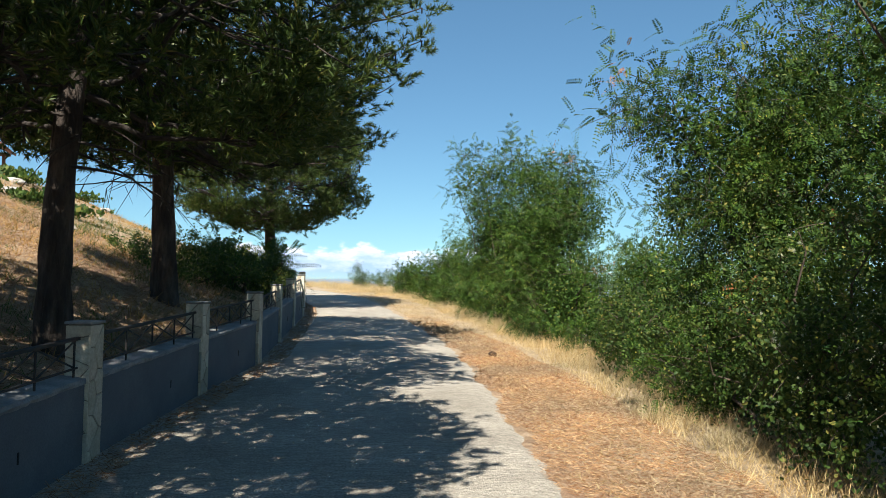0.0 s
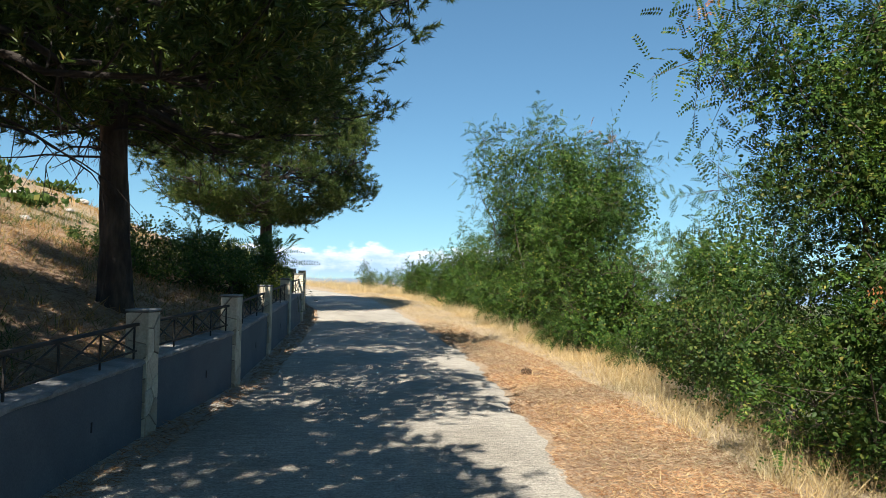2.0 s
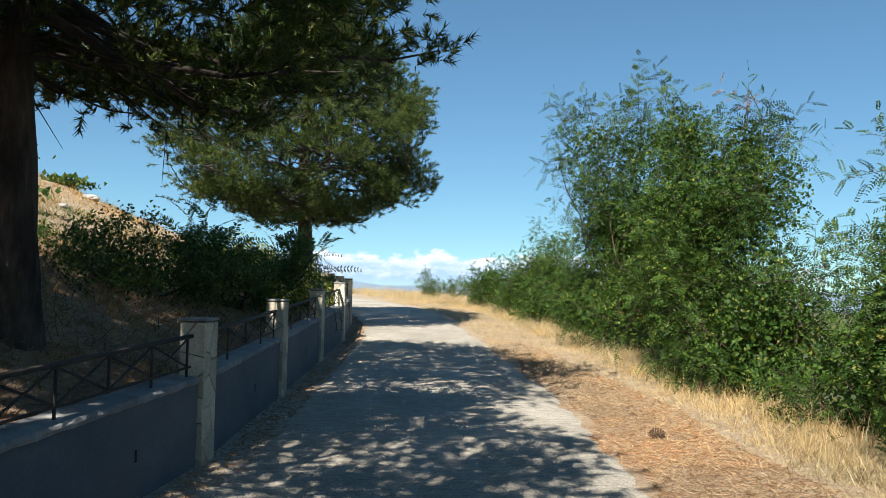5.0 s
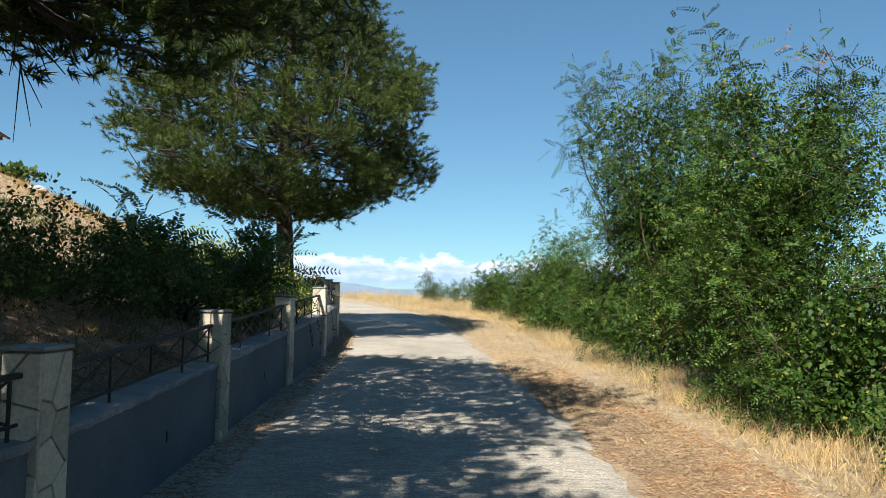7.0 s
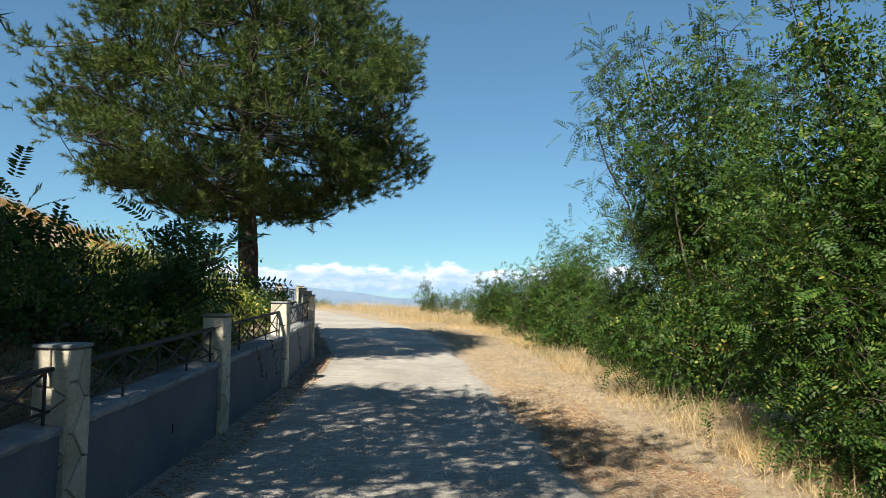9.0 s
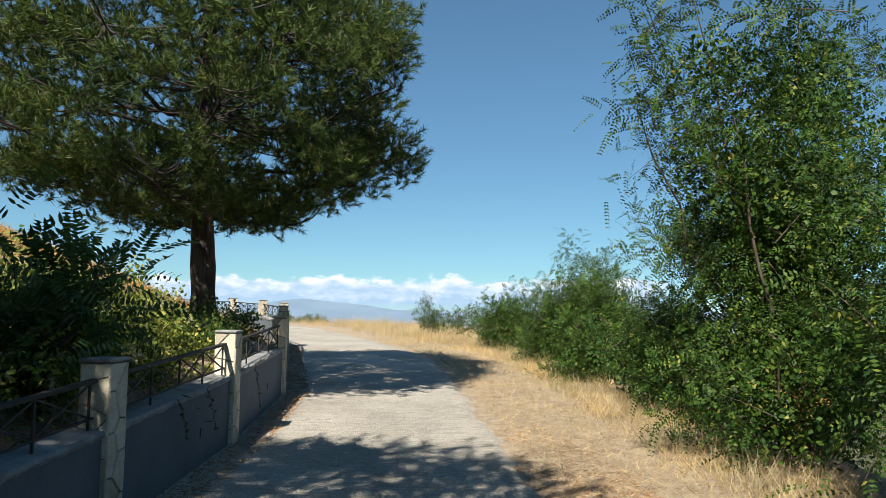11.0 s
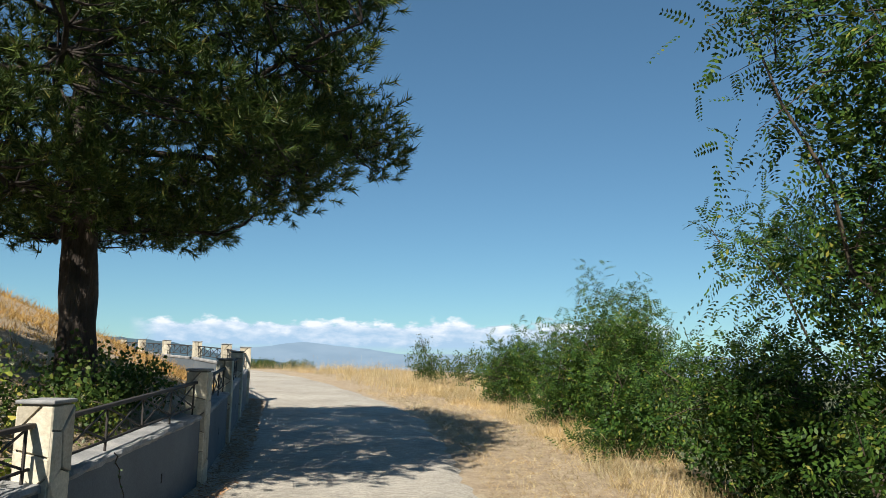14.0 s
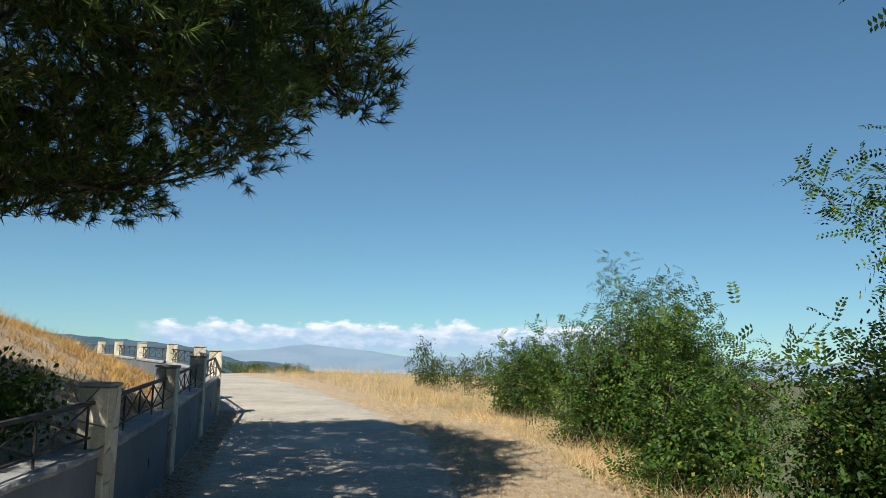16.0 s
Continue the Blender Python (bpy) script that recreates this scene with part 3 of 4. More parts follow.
def pine(x, y, height, girth, profile, label, seed, limbs=32, per=36, lean=(0.0, 0.0), bias=(0.0, 0.0), dead=6, fat=0.005, pads=20, shoots=9, low_limbs=()):
    """A pine: tapered trunk, limbs that end on the crown's profile (height, reach), side branches with pads of upright needle shoots.
    bias lengthens limbs on one side; low_limbs are further limbs as (height, direction in degrees, reach, rise)."""
    rs = np.random.RandomState(seed)
    z0 = float(ground_z(x, y)) - 0.15
    tree = thing("pine_tree", (x, y, z0), label, "tree", "pines along the wall")
    hs = np.linspace(0, 1, 26)
    axis = np.stack([lean[0] * hs * height + 0.05 * np.sin(hs * 7 + seed), lean[1] * hs * height + 0.05 * np.cos(hs * 6 + seed), hs * height], -1)
    axis[:, :2] -= axis[0, :2]
    rad = girth * (1 - hs) ** 0.75 + 0.02 + girth * 0.35 * np.exp(-hs * 28)
    v, f = tube(axis, rad, 24)
    a = np.arctan2(v[:, 1] - np.repeat(axis, 24, 0)[:, 1], v[:, 0] - np.repeat(axis, 24, 0)[:, 0])
    v += unit(v - np.repeat(axis, 24, 0)) * (0.016 * np.sin(a * 9 + v[:, 2] * 3) * np.sin(v[:, 2] * 9 + a * 3) + 0.008 * np.sin(a * 12 + 5 * np.sin(v[:, 2] * 2)))[:, None]
    part("trunk", quick_mesh("trunk", v, f, BARK, True), tree, "rough dark fissured bark")
    wood, P, D, L = Pile(), [], [], []
    up = np.array([0, 0, 1.0])
    ph, pr = [q[0] for q in profile], [q[1] for q in profile]
    plan, bones, spots = [], [], []
    for i in range(limbs):
        s = (i + rs.random() * 0.8) / limbs
        zt = ph[0] + (ph[-1] - ph[0]) * s
        az = i * 2.4 + rs.uniform(-0.35, 0.35)
        ln = np.interp(zt, ph, pr) * rs.uniform(0.84, 1.03) * (1 + bias[0] * math.cos(az) + bias[1] * math.sin(az))
        plan.append((zt, az, ln, np.interp(s, [0, 0.25, 0.6, 1], [-0.05, 0.12, 0.3, 0.8])))
    plan += [(zt, math.radians(az), ln, rise) for zt, az, ln, rise in low_limbs]
    for i, (zt, az, ln, rise) in enumerate(plan):
        zs = min(max(zt - rise * ln, ph[0] * 0.9), height * 0.95)
        c = np.array([np.interp(zs, axis[:, 2], axis[:, 0]), np.interp(zs, axis[:, 2], axis[:, 1]), zs])
        out = np.array([math.cos(az), math.sin(az), 0])
        side = np.cross(up, out)
        t = np.linspace(0, 1, 9)
        ln = max(ln, 0.4)
        pts = c + out * (t * ln)[:, None] + up * ((zt - zs) * t ** 1.3 - 0.07 * ln * np.sin(t * 3.1))[:, None] + side * (0.10 * ln * np.sin(t * 3 + seed + i))[:, None]
        pts[1:] += rs.normal(size=(8, 3)) * 0.03
        part("limb", quick_mesh("limb", *tube(pts, 0.008 + girth * 0.24 * (1 - t) ** 0.8 * (1.1 - 0.6 * zs / height), 6), LIMB, True), tree)
        bones.append(pts)
        if i >= limbs:
            spots += [(pts[k] + side * rs.uniform(-0.55, 0.55) * ln * 0.4 * (1.15 - t[k]) + up * rs.uniform(-0.1, 0.16), out) for k in (3, 4, 5, 6, 6, 7, 7, 8, 8)]
    # pads over the skin of the crown and a few within
    zs = np.linspace(ph[0], ph[-1], 60)
    wt = np.interp(zs, ph, pr) + 0.25
    wt[:8] *= 1.7
    for j in range(pads):
        zt = rs.choice(zs, p=wt / wt.sum()) + rs.uniform(-0.06, 0.06)
        az = rs.uniform(0, 2 * math.pi)
        out = np.array([math.cos(az), math.sin(az), 0])
        gap = math.sin(az * 4 + zt * 2.1 + seed) * math.sin(zt * 5.2 + az + 0.5 * seed)
        if gap < -0.35 and rs.random() < 0.8:
            continue
        lump = 1.0 + 0.15 * gap + 0.06 * math.sin(az * 9 - zt * 5)
        depth = 1 - 0.16 * rs.random() if j % 4 else rs.uniform(0.35, 0.85)
        r = np.interp(zt, ph, pr) * lump * depth * (1 + bias[0] * math.cos(az) + bias[1] * math.sin(az)) - 0.27
        c = np.array([np.interp(zt, axis[:, 2], axis[:, 0]), np.interp(zt, axis[:, 2], axis[:, 1]), zt])
        spots.append((c + out * max(r, 0.1), out))
    joints = np.concatenate([q[3:] for q in bones])
    for cc, out in spots:
        p0 = joints[np.argmin(np.linalg.norm((joints - cc + out * 0.25) * np.array([1, 1, 1.3]), axis=1))]
        k5 = np.linspace(0, 1, 5)
        bend = p0 + (cc - p0) * k5[:, None] - up * (0.05 * np.sin(k5 * 3.1))[:, None]
        wood.add(*tube(bend, np.linspace(0.013, 0.006, 5), 4))
        k = max(3, int(shoots * rs.uniform(0.7, 1.35)))
        o = rs.normal(size=(k, 3)) * np.array([0.15, 0.15, 0.08])
        dd = unit(o * 3.0 + out * 0.35 + up * 0.55 + rs.normal(size=(k, 3)) * 0.25)
        length = rs.uniform(0.10, 0.18, k)
        P.append(cc + o + dd * length[:, None])
        D.append(dd)
        L.append(length)
    P, D, L = np.concatenate(P), np.concatenate(D), np.concatenate(L)
    for i in range(dead):
        z, az = rs.uniform(ph[0] * 0.85, ph[0] * 1.1), rs.uniform(0, 6.28)
        c = np.array([np.interp(z, axis[:, 2], axis[:, 0]), np.interp(z, axis[:, 2], axis[:, 1]), z])
        t = np.linspace(0, 1, 8)
        out = np.array([math.cos(az), math.sin(az), 0])
        ln = rs.uniform(0.8, 1.9)
        pts = c + out * (t * ln)[:, None] + np.array([0, 0, 1.0]) * (0.1 * t - 0.45 * t ** 2)[:, None] * ln + np.array([-out[1], out[0], 0.4]) * (0.16 * np.sin(t * 5 + i))[:, None] + rs.normal(size=(8, 3)) * 0.03 * t[:, None]
        wood.add(*tube(pts, np.linspace(0.016, 0.003, 8), 4))
        for q in range(3):
            w = rs.uniform(0.4, 0.95)
            base = np.array([np.interp(w, t, pts[:, z_]) for z_ in range(3)])
            d = unit(rs.normal(size=3) * 0.5 + np.array([0, 0, -0.7]) + out * 0.4)
            wood.add(*tube(base + d * (np.linspace(0, 1, 4) * rs.uniform(0.2, 0.5))[:, None], np.linspace(0.006, 0.002, 4), 3))
    tagged(part("branch_work", wood.mesh("branch_work", LIMB, True), tree), kind="stuff")
    v, f = needles(rs, P, D, L, per, 0.10, fat, 0.85)
    tagged(part("crown", quick_mesh("crown", v, f, NEEDLE), tree, "dense dark green needle tufts"), kind="stuff")
    return tree


TALL_CROWN = [(2.2, 1.9), (2.8, 2.6), (3.6, 2.9), (4.6, 2.9), (5.6, 2.4), (6.4, 1.5), (7.0, 0.5)]
pine(-2.0, 7.55, 6.3, 0.13, [(2.2, 1.9), (2.8, 2.5), (3.6, 2.65), (4.4, 2.4), (5.2, 1.7), (5.9, 0.6)], "dark-barked pine with a straight trunk behind the wall", 3, 30, 24, (0.03, 0.0), (0.08, -0.1), 8, 0.011, 960, 9)
pine(-1.6, 11.35, 7.2, 0.15, TALL_CROWN, "tall pine with fissured bark and hanging dead twigs", 8, 34, 36, (0.004, 0.0), (0.14, 0.05), 12, 0.0070, 1200, 9,
     [(2.4, 58, 3.2, 0.0), (2.6, 40, 2.9, 0.02), (2.7, 82, 2.8, 0.05), (2.9, 62, 3.3, 0.1), (2.4, 100, 2.4, 0.0), (4.3, 8, 3.8, 0.2), (4.6, -8, 3.6, 0.2), (3.3, 20, 3.0, 0.1), (2.75, 44, 3.8, 0.05), (2.95, 33, 3.7, 0.1), (3.1, 52, 3.6, 0.1)])
pine(-0.29, 22.1, 6.7, 0.14, [(1.68, 1.2), (1.98, 2.1), (2.5, 2.8), (3.2, 2.9), (4.2, 2.72), (5.0, 2.25), (5.7, 1.65), (6.4, 0.6)], "broad dense pine standing alone beside the wall", 14, 40, 35, (0.0, 0.0), (-0.04, 0.05), 0, 0.0056, 1500, 10)
# out of view, inferred from road shade; broad needles and low limbs thicken it
pine(-3.3, 1.8, 7.2, 0.14, TALL_CROWN, "dark pine beside the start of the wall", 21, 26, 10, (0.0, 0.0), (0.05, 0.0), 0, 0.034, 1300, 8, [(3.2, 0, 3.0, 0.1), (3.4, 25, 3.0, 0.1), (3.0, -25, 3.0, 0.1), (4.2, 5, 2.9, 0.2), (4.0, -40, 2.9, 0.2), (3.6, 45, 2.9, 0.1), (2.8, 10, 2.8, 0.05)])
# unseen as well, added to block more light over the start
pine(-3.2, -4.2, 7.2, 0.14, TALL_CROWN, "unseen dark pine added behind the start of the walk", 22, 26, 10, (0.0, 0.0), (0.2, 0.1), 0, 0.030, 800, 8)


# ---- shrubs ----
def pinnate(rs, O, D, U, L, pairs, lw, ll, oval=False):
    """Feather leaves: O, D, U origin, direction and upper side, L length; each leaflet is a folded quad."""
    T = len(O)
    s = np.cross(D, U)
    t = np.linspace(0.16, 1.0, pairs)
    droop = -0.22 * (t ** 2)[None, :, None] * L[:, None, None] * np.array([0, 0, 1.0])
    c = O[:, None] + D[:, None] * (t[None, :, None] * L[:, None, None]) + droop
    out = []
    size = (1 - 0.35 * np.abs(t - 0.5) * 1.6)[None, :, None]
    for sg in (-1, 1):
        d = unit(s[:, None] * sg + D[:, None] * 0.38 + rs.normal(size=(T, pairs, 3)) * 0.09 - U[:, None] * 0.16)
        w = unit(np.cross(d, U[:, None] + rs.normal(size=(T, pairs, 3)) * 0.3)) * lw * size
        ln = ll * size * (0.85 + 0.3 * rs.random((T, pairs, 1)))
        if oval:
            out.append(np.stack([c, c + d * ln * 0.28 + w, c + d * ln * 0.7 + w * 0.75, c + d * ln, c + d * ln * 0.7 - w * 0.75, c + d * ln * 0.28 - w], 2))
        else:
            out.append(np.stack([c, c + d * ln * 0.45 + w, c + d * ln, c + d * ln * 0.45 - w], 2))
    v = np.concatenate(out, 1).reshape(-1, 3)
    if oval:
        k = np.arange(len(v) // 6)[:, None] * 6
        return v, np.concatenate([k + np.array([[0, 1, 2, 3]]), k + np.array([[0, 3, 4, 5]])], 0)
    return v, np.arange(len(v)).reshape(-1, 4)


def simple_leaves(rs, O, D, size):
    T = len(O)
    w = unit(np.cross(D, rs.normal(size=(T, 3)))) * (size * 0.36)[:, None]
    nrm = unit(np.cross(D, w)) * (size * 0.12)[:, None]
    d = D * size[:, None]
    v = np.stack([O, O + d * 0.42 + w + nrm, O + d, O + d * 0.42 - w + nrm], 1).reshape(-1, 3)
    return v, np.arange(len(v)).reshape(-1, 4)


def oval_leaves(rs, O, D, size):
    """Two quads a leaf, folded along the midrib."""
    T = len(O)
    w = unit(np.cross(D, rs.normal(size=(T, 3)))) * (size * 0.34)[:, None]
    nrm = unit(np.cross(D, w)) * (size * 0.10)[:, None]
    d = D * size[:, None]
    v = np.stack([O, O + d * 0.25 + w * 0.85 + nrm, O + d * 0.62 + w * 0.75 + nrm, O + d, O + d * 0.62 - w * 0.75 + nrm, O + d * 0.25 - w * 0.85 + nrm], 1).reshape(-1, 3)
    k = np.arange(T)[:, None] * 6
    f = np.concatenate([k + np.array([[0, 1, 2, 3]]), k + np.array([[0, 3, 4, 5]])], 0)
    return v, f


def lobe_points(rs, lobes, count, shell=0.4):
    """Points and outward directions in a clump of ellipsoids (x, y, z, rx, ry, rz), mostly near the skin."""
    vol = np.array([q[3] * q[4] * q[5] for q in lobes]) ** 0.75
    pick = rs.choice(len(lobes), count, p=vol / vol.sum())
    q = np.array(lobes)[pick]
    d = unit(rs.normal(size=(count, 3)))
    r = shell + (1.02 - shell) * rs.random((count, 1)) ** 0.6
    return q[:, :3] + d * q[:, 3:] * r, unit(d / q[:, 3:])


def sub_lobes(rs, lobes, each=8, size=0.43, at=0.70):
    """Smaller clumps on the skin of each lobe, so that the mass has an uneven outline and shaded hollows."""
    out = []
    for q in lobes:
        k = each if max(q[3:]) > 0.55 else 4
        d = unit(rs.normal(size=(k, 3)) + np.array([0, 0, 0.25]))
        for w in d:
            r = rs.uniform(0.75, 1.25) * size
            out.append((q[0] + w[0] * q[3] * at, q[1] + w[1] * q[4] * at, q[2] + w[2] * q[5] * at, q[3] * r, q[4] * r, q[5] * r))
    return out


def shrub(name, x, y, lobes, label, seed, shoots=420, per=8, kind="locust", group="", brown=0.0, leaf=0.25, stems=7, category="shrub", fill_per=26, fill_size=0.85):
    """Many-stemmed shrub or young tree; lobes are given relative to its foot."""
    rs = np.random.RandomState(seed)
    z0 = float(ground_z(x, y)) - 0.08
    ob = thing(name, (x, y, z0), label, category, group)
    feathery = kind in ("locust", "sumac")
    shoots = int(shoots * 0.82)
    P, N = lobe_points(rs, sub_lobes(rs, lobes) if kind == "locust" else sub_lobes(rs, lobes, 7, 0.5, 0.6), shoots, 0.55)
    up = np.array([0, 0, 1.0])
    d = unit(N * 0.9 + up * 0.32 + rs.normal(size=P.shape) * 0.35)
    ln = rs.uniform(0.3, 0.7, shoots) * (1.0 if feathery else 0.35)
    ln = np.where(rs.random(shoots) < 0.12, ln * 1.5, ln)
    ln = np.where(P[:, 2] < 0.8, ln * 0.6, ln)
    keep = P[:, 2] > 0.14
    P, d, ln = P[keep], d[keep], ln[keep]
    wood = Pile()
    for i, q in enumerate(lobes * max(1, stems // len(lobes))):
        c = np.array(q[:3]) + rs.normal(size=3) * np.array(q[3:]) * 0.3
        f0 = np.array([c[0] * 0.12 + rs.uniform(-0.2, 0.2), c[1] * 0.12 + rs.uniform(-0.2, 0.2), -0.1])
        t = np.linspace(0, 1, 8)
        pts = f0 + (c + np.array([0, 0, q[5] * 0.2]) - f0) * t[:, None] + rs.normal(size=(8, 3)) * 0.05
        wood.add(*tube(pts, np.linspace(0.028, 0.006, 8), 5))
    t4 = np.linspace(0, 1, 4)
    for i in range(0, len(P), 2):
        pts = P[i] + d[i] * ((t4 - 0.55) * ln[i] * 1.3)[:, None] - up * (0.06 * t4 ** 2)[:, None]
        wood.add(*tube(pts, np.linspace(0.007, 0.002, 4), 3))
    tagged(part("branch_work", wood.mesh("branch_work", TWIG, True), ob), kind="stuff")
    O, D, U = [], [], []
    for k in range(per):
        s = (k + 0.6 * rs.random(len(P))) / per
        o = P + d * ((s - 0.35) * ln * 1.5)[:, None] - up * (0.10 * s ** 2)[:, None]
        a = k * 2.4 + rs.random(len(P))
        e1 = unit(np.cross(d, up + 0.01))
        e2 = np.cross(d, e1)
        rad = e1 * np.cos(a)[:, None] + e2 * np.sin(a)[:, None]
        O.append(o)
        D.append(unit(rad * 0.8 + d * 0.55 + rs.normal(size=o.shape) * 0.2))
    O, D = np.concatenate(O), np.concatenate(D)
    U = unit(up * 0.8 + rs.normal(size=O.shape) * 0.55)
    U = unit(U - D * np.sum(U * D, 1)[:, None])
    L = leaf * rs.uniform(0.7, 1.25, len(O))
    if kind == "locust":
        spots = P[rs.choice(len(P), 5)]
        dry = np.zeros(len(O), bool)
        if brown > 0:
            for c in spots:
                dry |= (np.linalg.norm(O - c, axis=1) < brown) & (rs.random(len(O)) < 0.7)
        far = y > 21.5
        v, f = pinnate(rs, O[~dry], D[~dry], U[~dry], L[~dry], 6 if far else 8, 0.0135 if far else 0.0112, 0.052 if far else 0.048)
        fill, fn = lobe_points(rs, lobes, shoots * fill_per, 0.1)
        fill = fill * np.array([0.80, 0.80, 0.9])
        fill = fill[fill[:, 2] > 0.05]
        fv, ff = simple_leaves(rs, fill, unit(rs.normal(size=fill.shape) + np.array([0, 0, -0.3])), rs.uniform(0.05, 0.085, len(fill)) * fill_size)
        v, f = np.concatenate([v, fv]), np.concatenate([f, ff + len(v)])
        tagged(part("foliage", quick_mesh("foliage", v, f, LOCUST), ob), kind="stuff")
        if dry.any():
            v, f = pinnate(rs, O[dry], D[dry], U[dry], L[dry] * 0.8, 6, 0.012, 0.045)
            part("dry_leaves", quick_mesh("dry_leaves", v, f, BROWNLEAF), ob, "withered reddish brown leaves")
    elif kind == "sumac":
        D = unit(D + up * 0.35)
        U = unit(up * 0.5 + rs.normal(size=O.shape) * 0.8)
        U = unit(U - D * np.sum(U * D, 1)[:, None])
        v, f = pinnate(rs, O, D, U, L * 1.9, 11, 0.0135, 0.085, True)
        part("foliage", quick_mesh("foliage", v, f, SUMAC), ob)
    else:
        near = group == G1 and shoots > 850
        O2 = np.concatenate([O + rs.normal(size=O.shape) * 0.06 for k in range(3 if shoots > 850 else 4)])
        D2 = unit(rs.normal(size=O2.shape) + np.array([0, 0, -0.45]))
        v, f = (oval_leaves if shoots > 450 else simple_leaves)(rs, O2, D2, rs.uniform(0.035, 0.075, len(O2)) if near else rs.uniform(0.026, 0.056, len(O2)))
        tagged(part("foliage", quick_mesh("foliage", v, f, CLEM if name.startswith("clematis") else BROAD), ob), kind="stuff")
        if kind == "clematis":
            heads = P[(rs.random(len(P)) < (0.30 if name.startswith("clematis") else 0.05)) & (d[:, 2] > 0.1)]
            heads = heads + rs.normal(size=heads.shape) * 0.05
            v, f = needles(rs, np.repeat(heads, 5, 0) + rs.normal(size=(len(heads) * 5, 3)) * 0.05, unit(rs.normal(size=(len(heads) * 5, 3))), np.full(len(heads) * 5, 0.02), 26, 0.035, 0.003)
            tagged(part("seed_fluff", quick_mesh("seed_fluff", v, f, FLUFF), ob, "fluffy whitish seed heads"), kind="stuff")
    return ob


G1, G2 = "shrubs along the road", "plants on the bank"
# the near tall thicket
shrub("locust_tree", 6.3, 7.9, [(0, 0, 1.7, 1.7, 1.7, 1.7), (0.2, 0, 3.7, 1.6, 1.6, 1.6), (-1.1, 0.2, 3.3, 0.9, 0.9, 0.9), (-1.9, 0.6, 3.9, 0.8, 0.6, 0.5), (-1.5, -0.3, 1.0, 0.8, 1.0, 0.9)], "tall bushy locust with overhanging feathery leaves", 31, 1050, 9, "locust", G1, 0.3)
# its road-side lobes hang out to shade the creeper beyond
shrub("locust_tree", 5.2, 3.1, [(0, 0, 1.3, 1.5, 1.7, 1.3), (0.3, 0, 3.2, 1.5, 1.7, 1.5), (-0.6, 0.6, 1.0, 0.9, 1.0, 0.9), (-1.6, 0.5, 3.7, 0.9, 1.1, 0.7), (-1.3, -0.8, 3.3, 1.0, 1.2, 0.9)], "tall dense locust thicket by the verge", 32, 460, 7, "locust", G1, 0.3, 0.25, 7, "shrub", 60, 1.0)
# never in view: high lobes with coarse fill block sun from the near thicket
shrub("locust_tree", 4.7, -0.2, [(0.3, 0, 1.6, 1.4, 1.6, 1.6), (-0.4, 0.3, 4.6, 2.1, 2.0, 1.6), (-1.3, 1.2, 4.5, 1.2, 1.2, 1.0), (0.4, 1.4, 3.4, 1.4, 1.4, 1.3), (-1.6, 0.6, 6.6, 1.5, 1.5, 1.0), (-0.2, 0.2, 6.6, 1.5, 1.5, 1.0), (-2.5, 0.3, 6.2, 1.2, 1.5, 0.9), (-2.2, -0.8, 6.3, 1.3, 1.3, 0.8)], "unseen tall locust added beside the start of the walk for shade", 45, 300, 5, "locust", G1, 0.0, 0.25, 7, "shrub", 220, 1.8)
shrub("creeper_thicket", 4.7, 6.1, [(0, 0, 0.7, 0.8, 1.5, 0.8), (0.3, 0.7, 1.9, 0.7, 0.9, 0.9), (0.3, -1.0, 1.4, 0.8, 1.0, 1.1), (0.1, 1.4, 0.6, 0.8, 0.9, 0.7), (-0.4, -1.4, 0.7, 0.8, 0.9, 0.8), (-0.35, -0.2, 0.6, 0.6, 0.9, 0.7), (-0.1, -1.6, 1.9, 0.7, 0.8, 0.8)], "tangled broad-leaved creeper hanging over the locust", 33, 980, 9, "clematis", G1)
shrub("creeper_thicket", 5.25, 8.6, [(-0.3, 0.3, 0.8, 1.0, 1.5, 0.9), (0.2, -0.2, 2.2, 0.9, 1.3, 0.9), (0.7, -0.6, 3.4, 0.9, 1.2, 0.9)], "dense broad-leaved creeper climbing through the locust", 48, 1000, 9, "broad", G1)
# the middle tree
shrub("locust_tree", 6.1, 16.1, [(-0.1, 0, 1.3, 1.3, 1.6, 1.3), (-0.6, -0.4, 2.8, 0.9, 0.9, 0.85), (0.5, 0.0, 3.0, 0.9, 1.0, 0.8), (-0.9, -0.3, 1.7, 0.7, 0.9, 0.9), (-1.05, -0.5, 3.85, 0.5, 0.45, 0.4), (0.1, -0.4, 3.75, 0.45, 0.45, 0.35)], "bushy green locust with a few rusty withered sprays", 34, 688, 9, "locust", G1, 0.28)
shrub("locust_tree", 7.9, 14.2, [(0, 0, 1.6, 1.3, 1.5, 1.6), (0.2, 0, 3.4, 1.1, 1.2, 1.1)], "leafy locust behind the verge", 35, 386, 8, "locust", G1)
shrub("locust_shrub", 6.0, 12.4, [(0, 0, 0.7, 1.1, 1.4, 0.8), (0.6, 0.2, 1.6, 0.8, 0.9, 0.7)], "low green locust shrub on the verge", 36, 302, 8, "locust", G1)
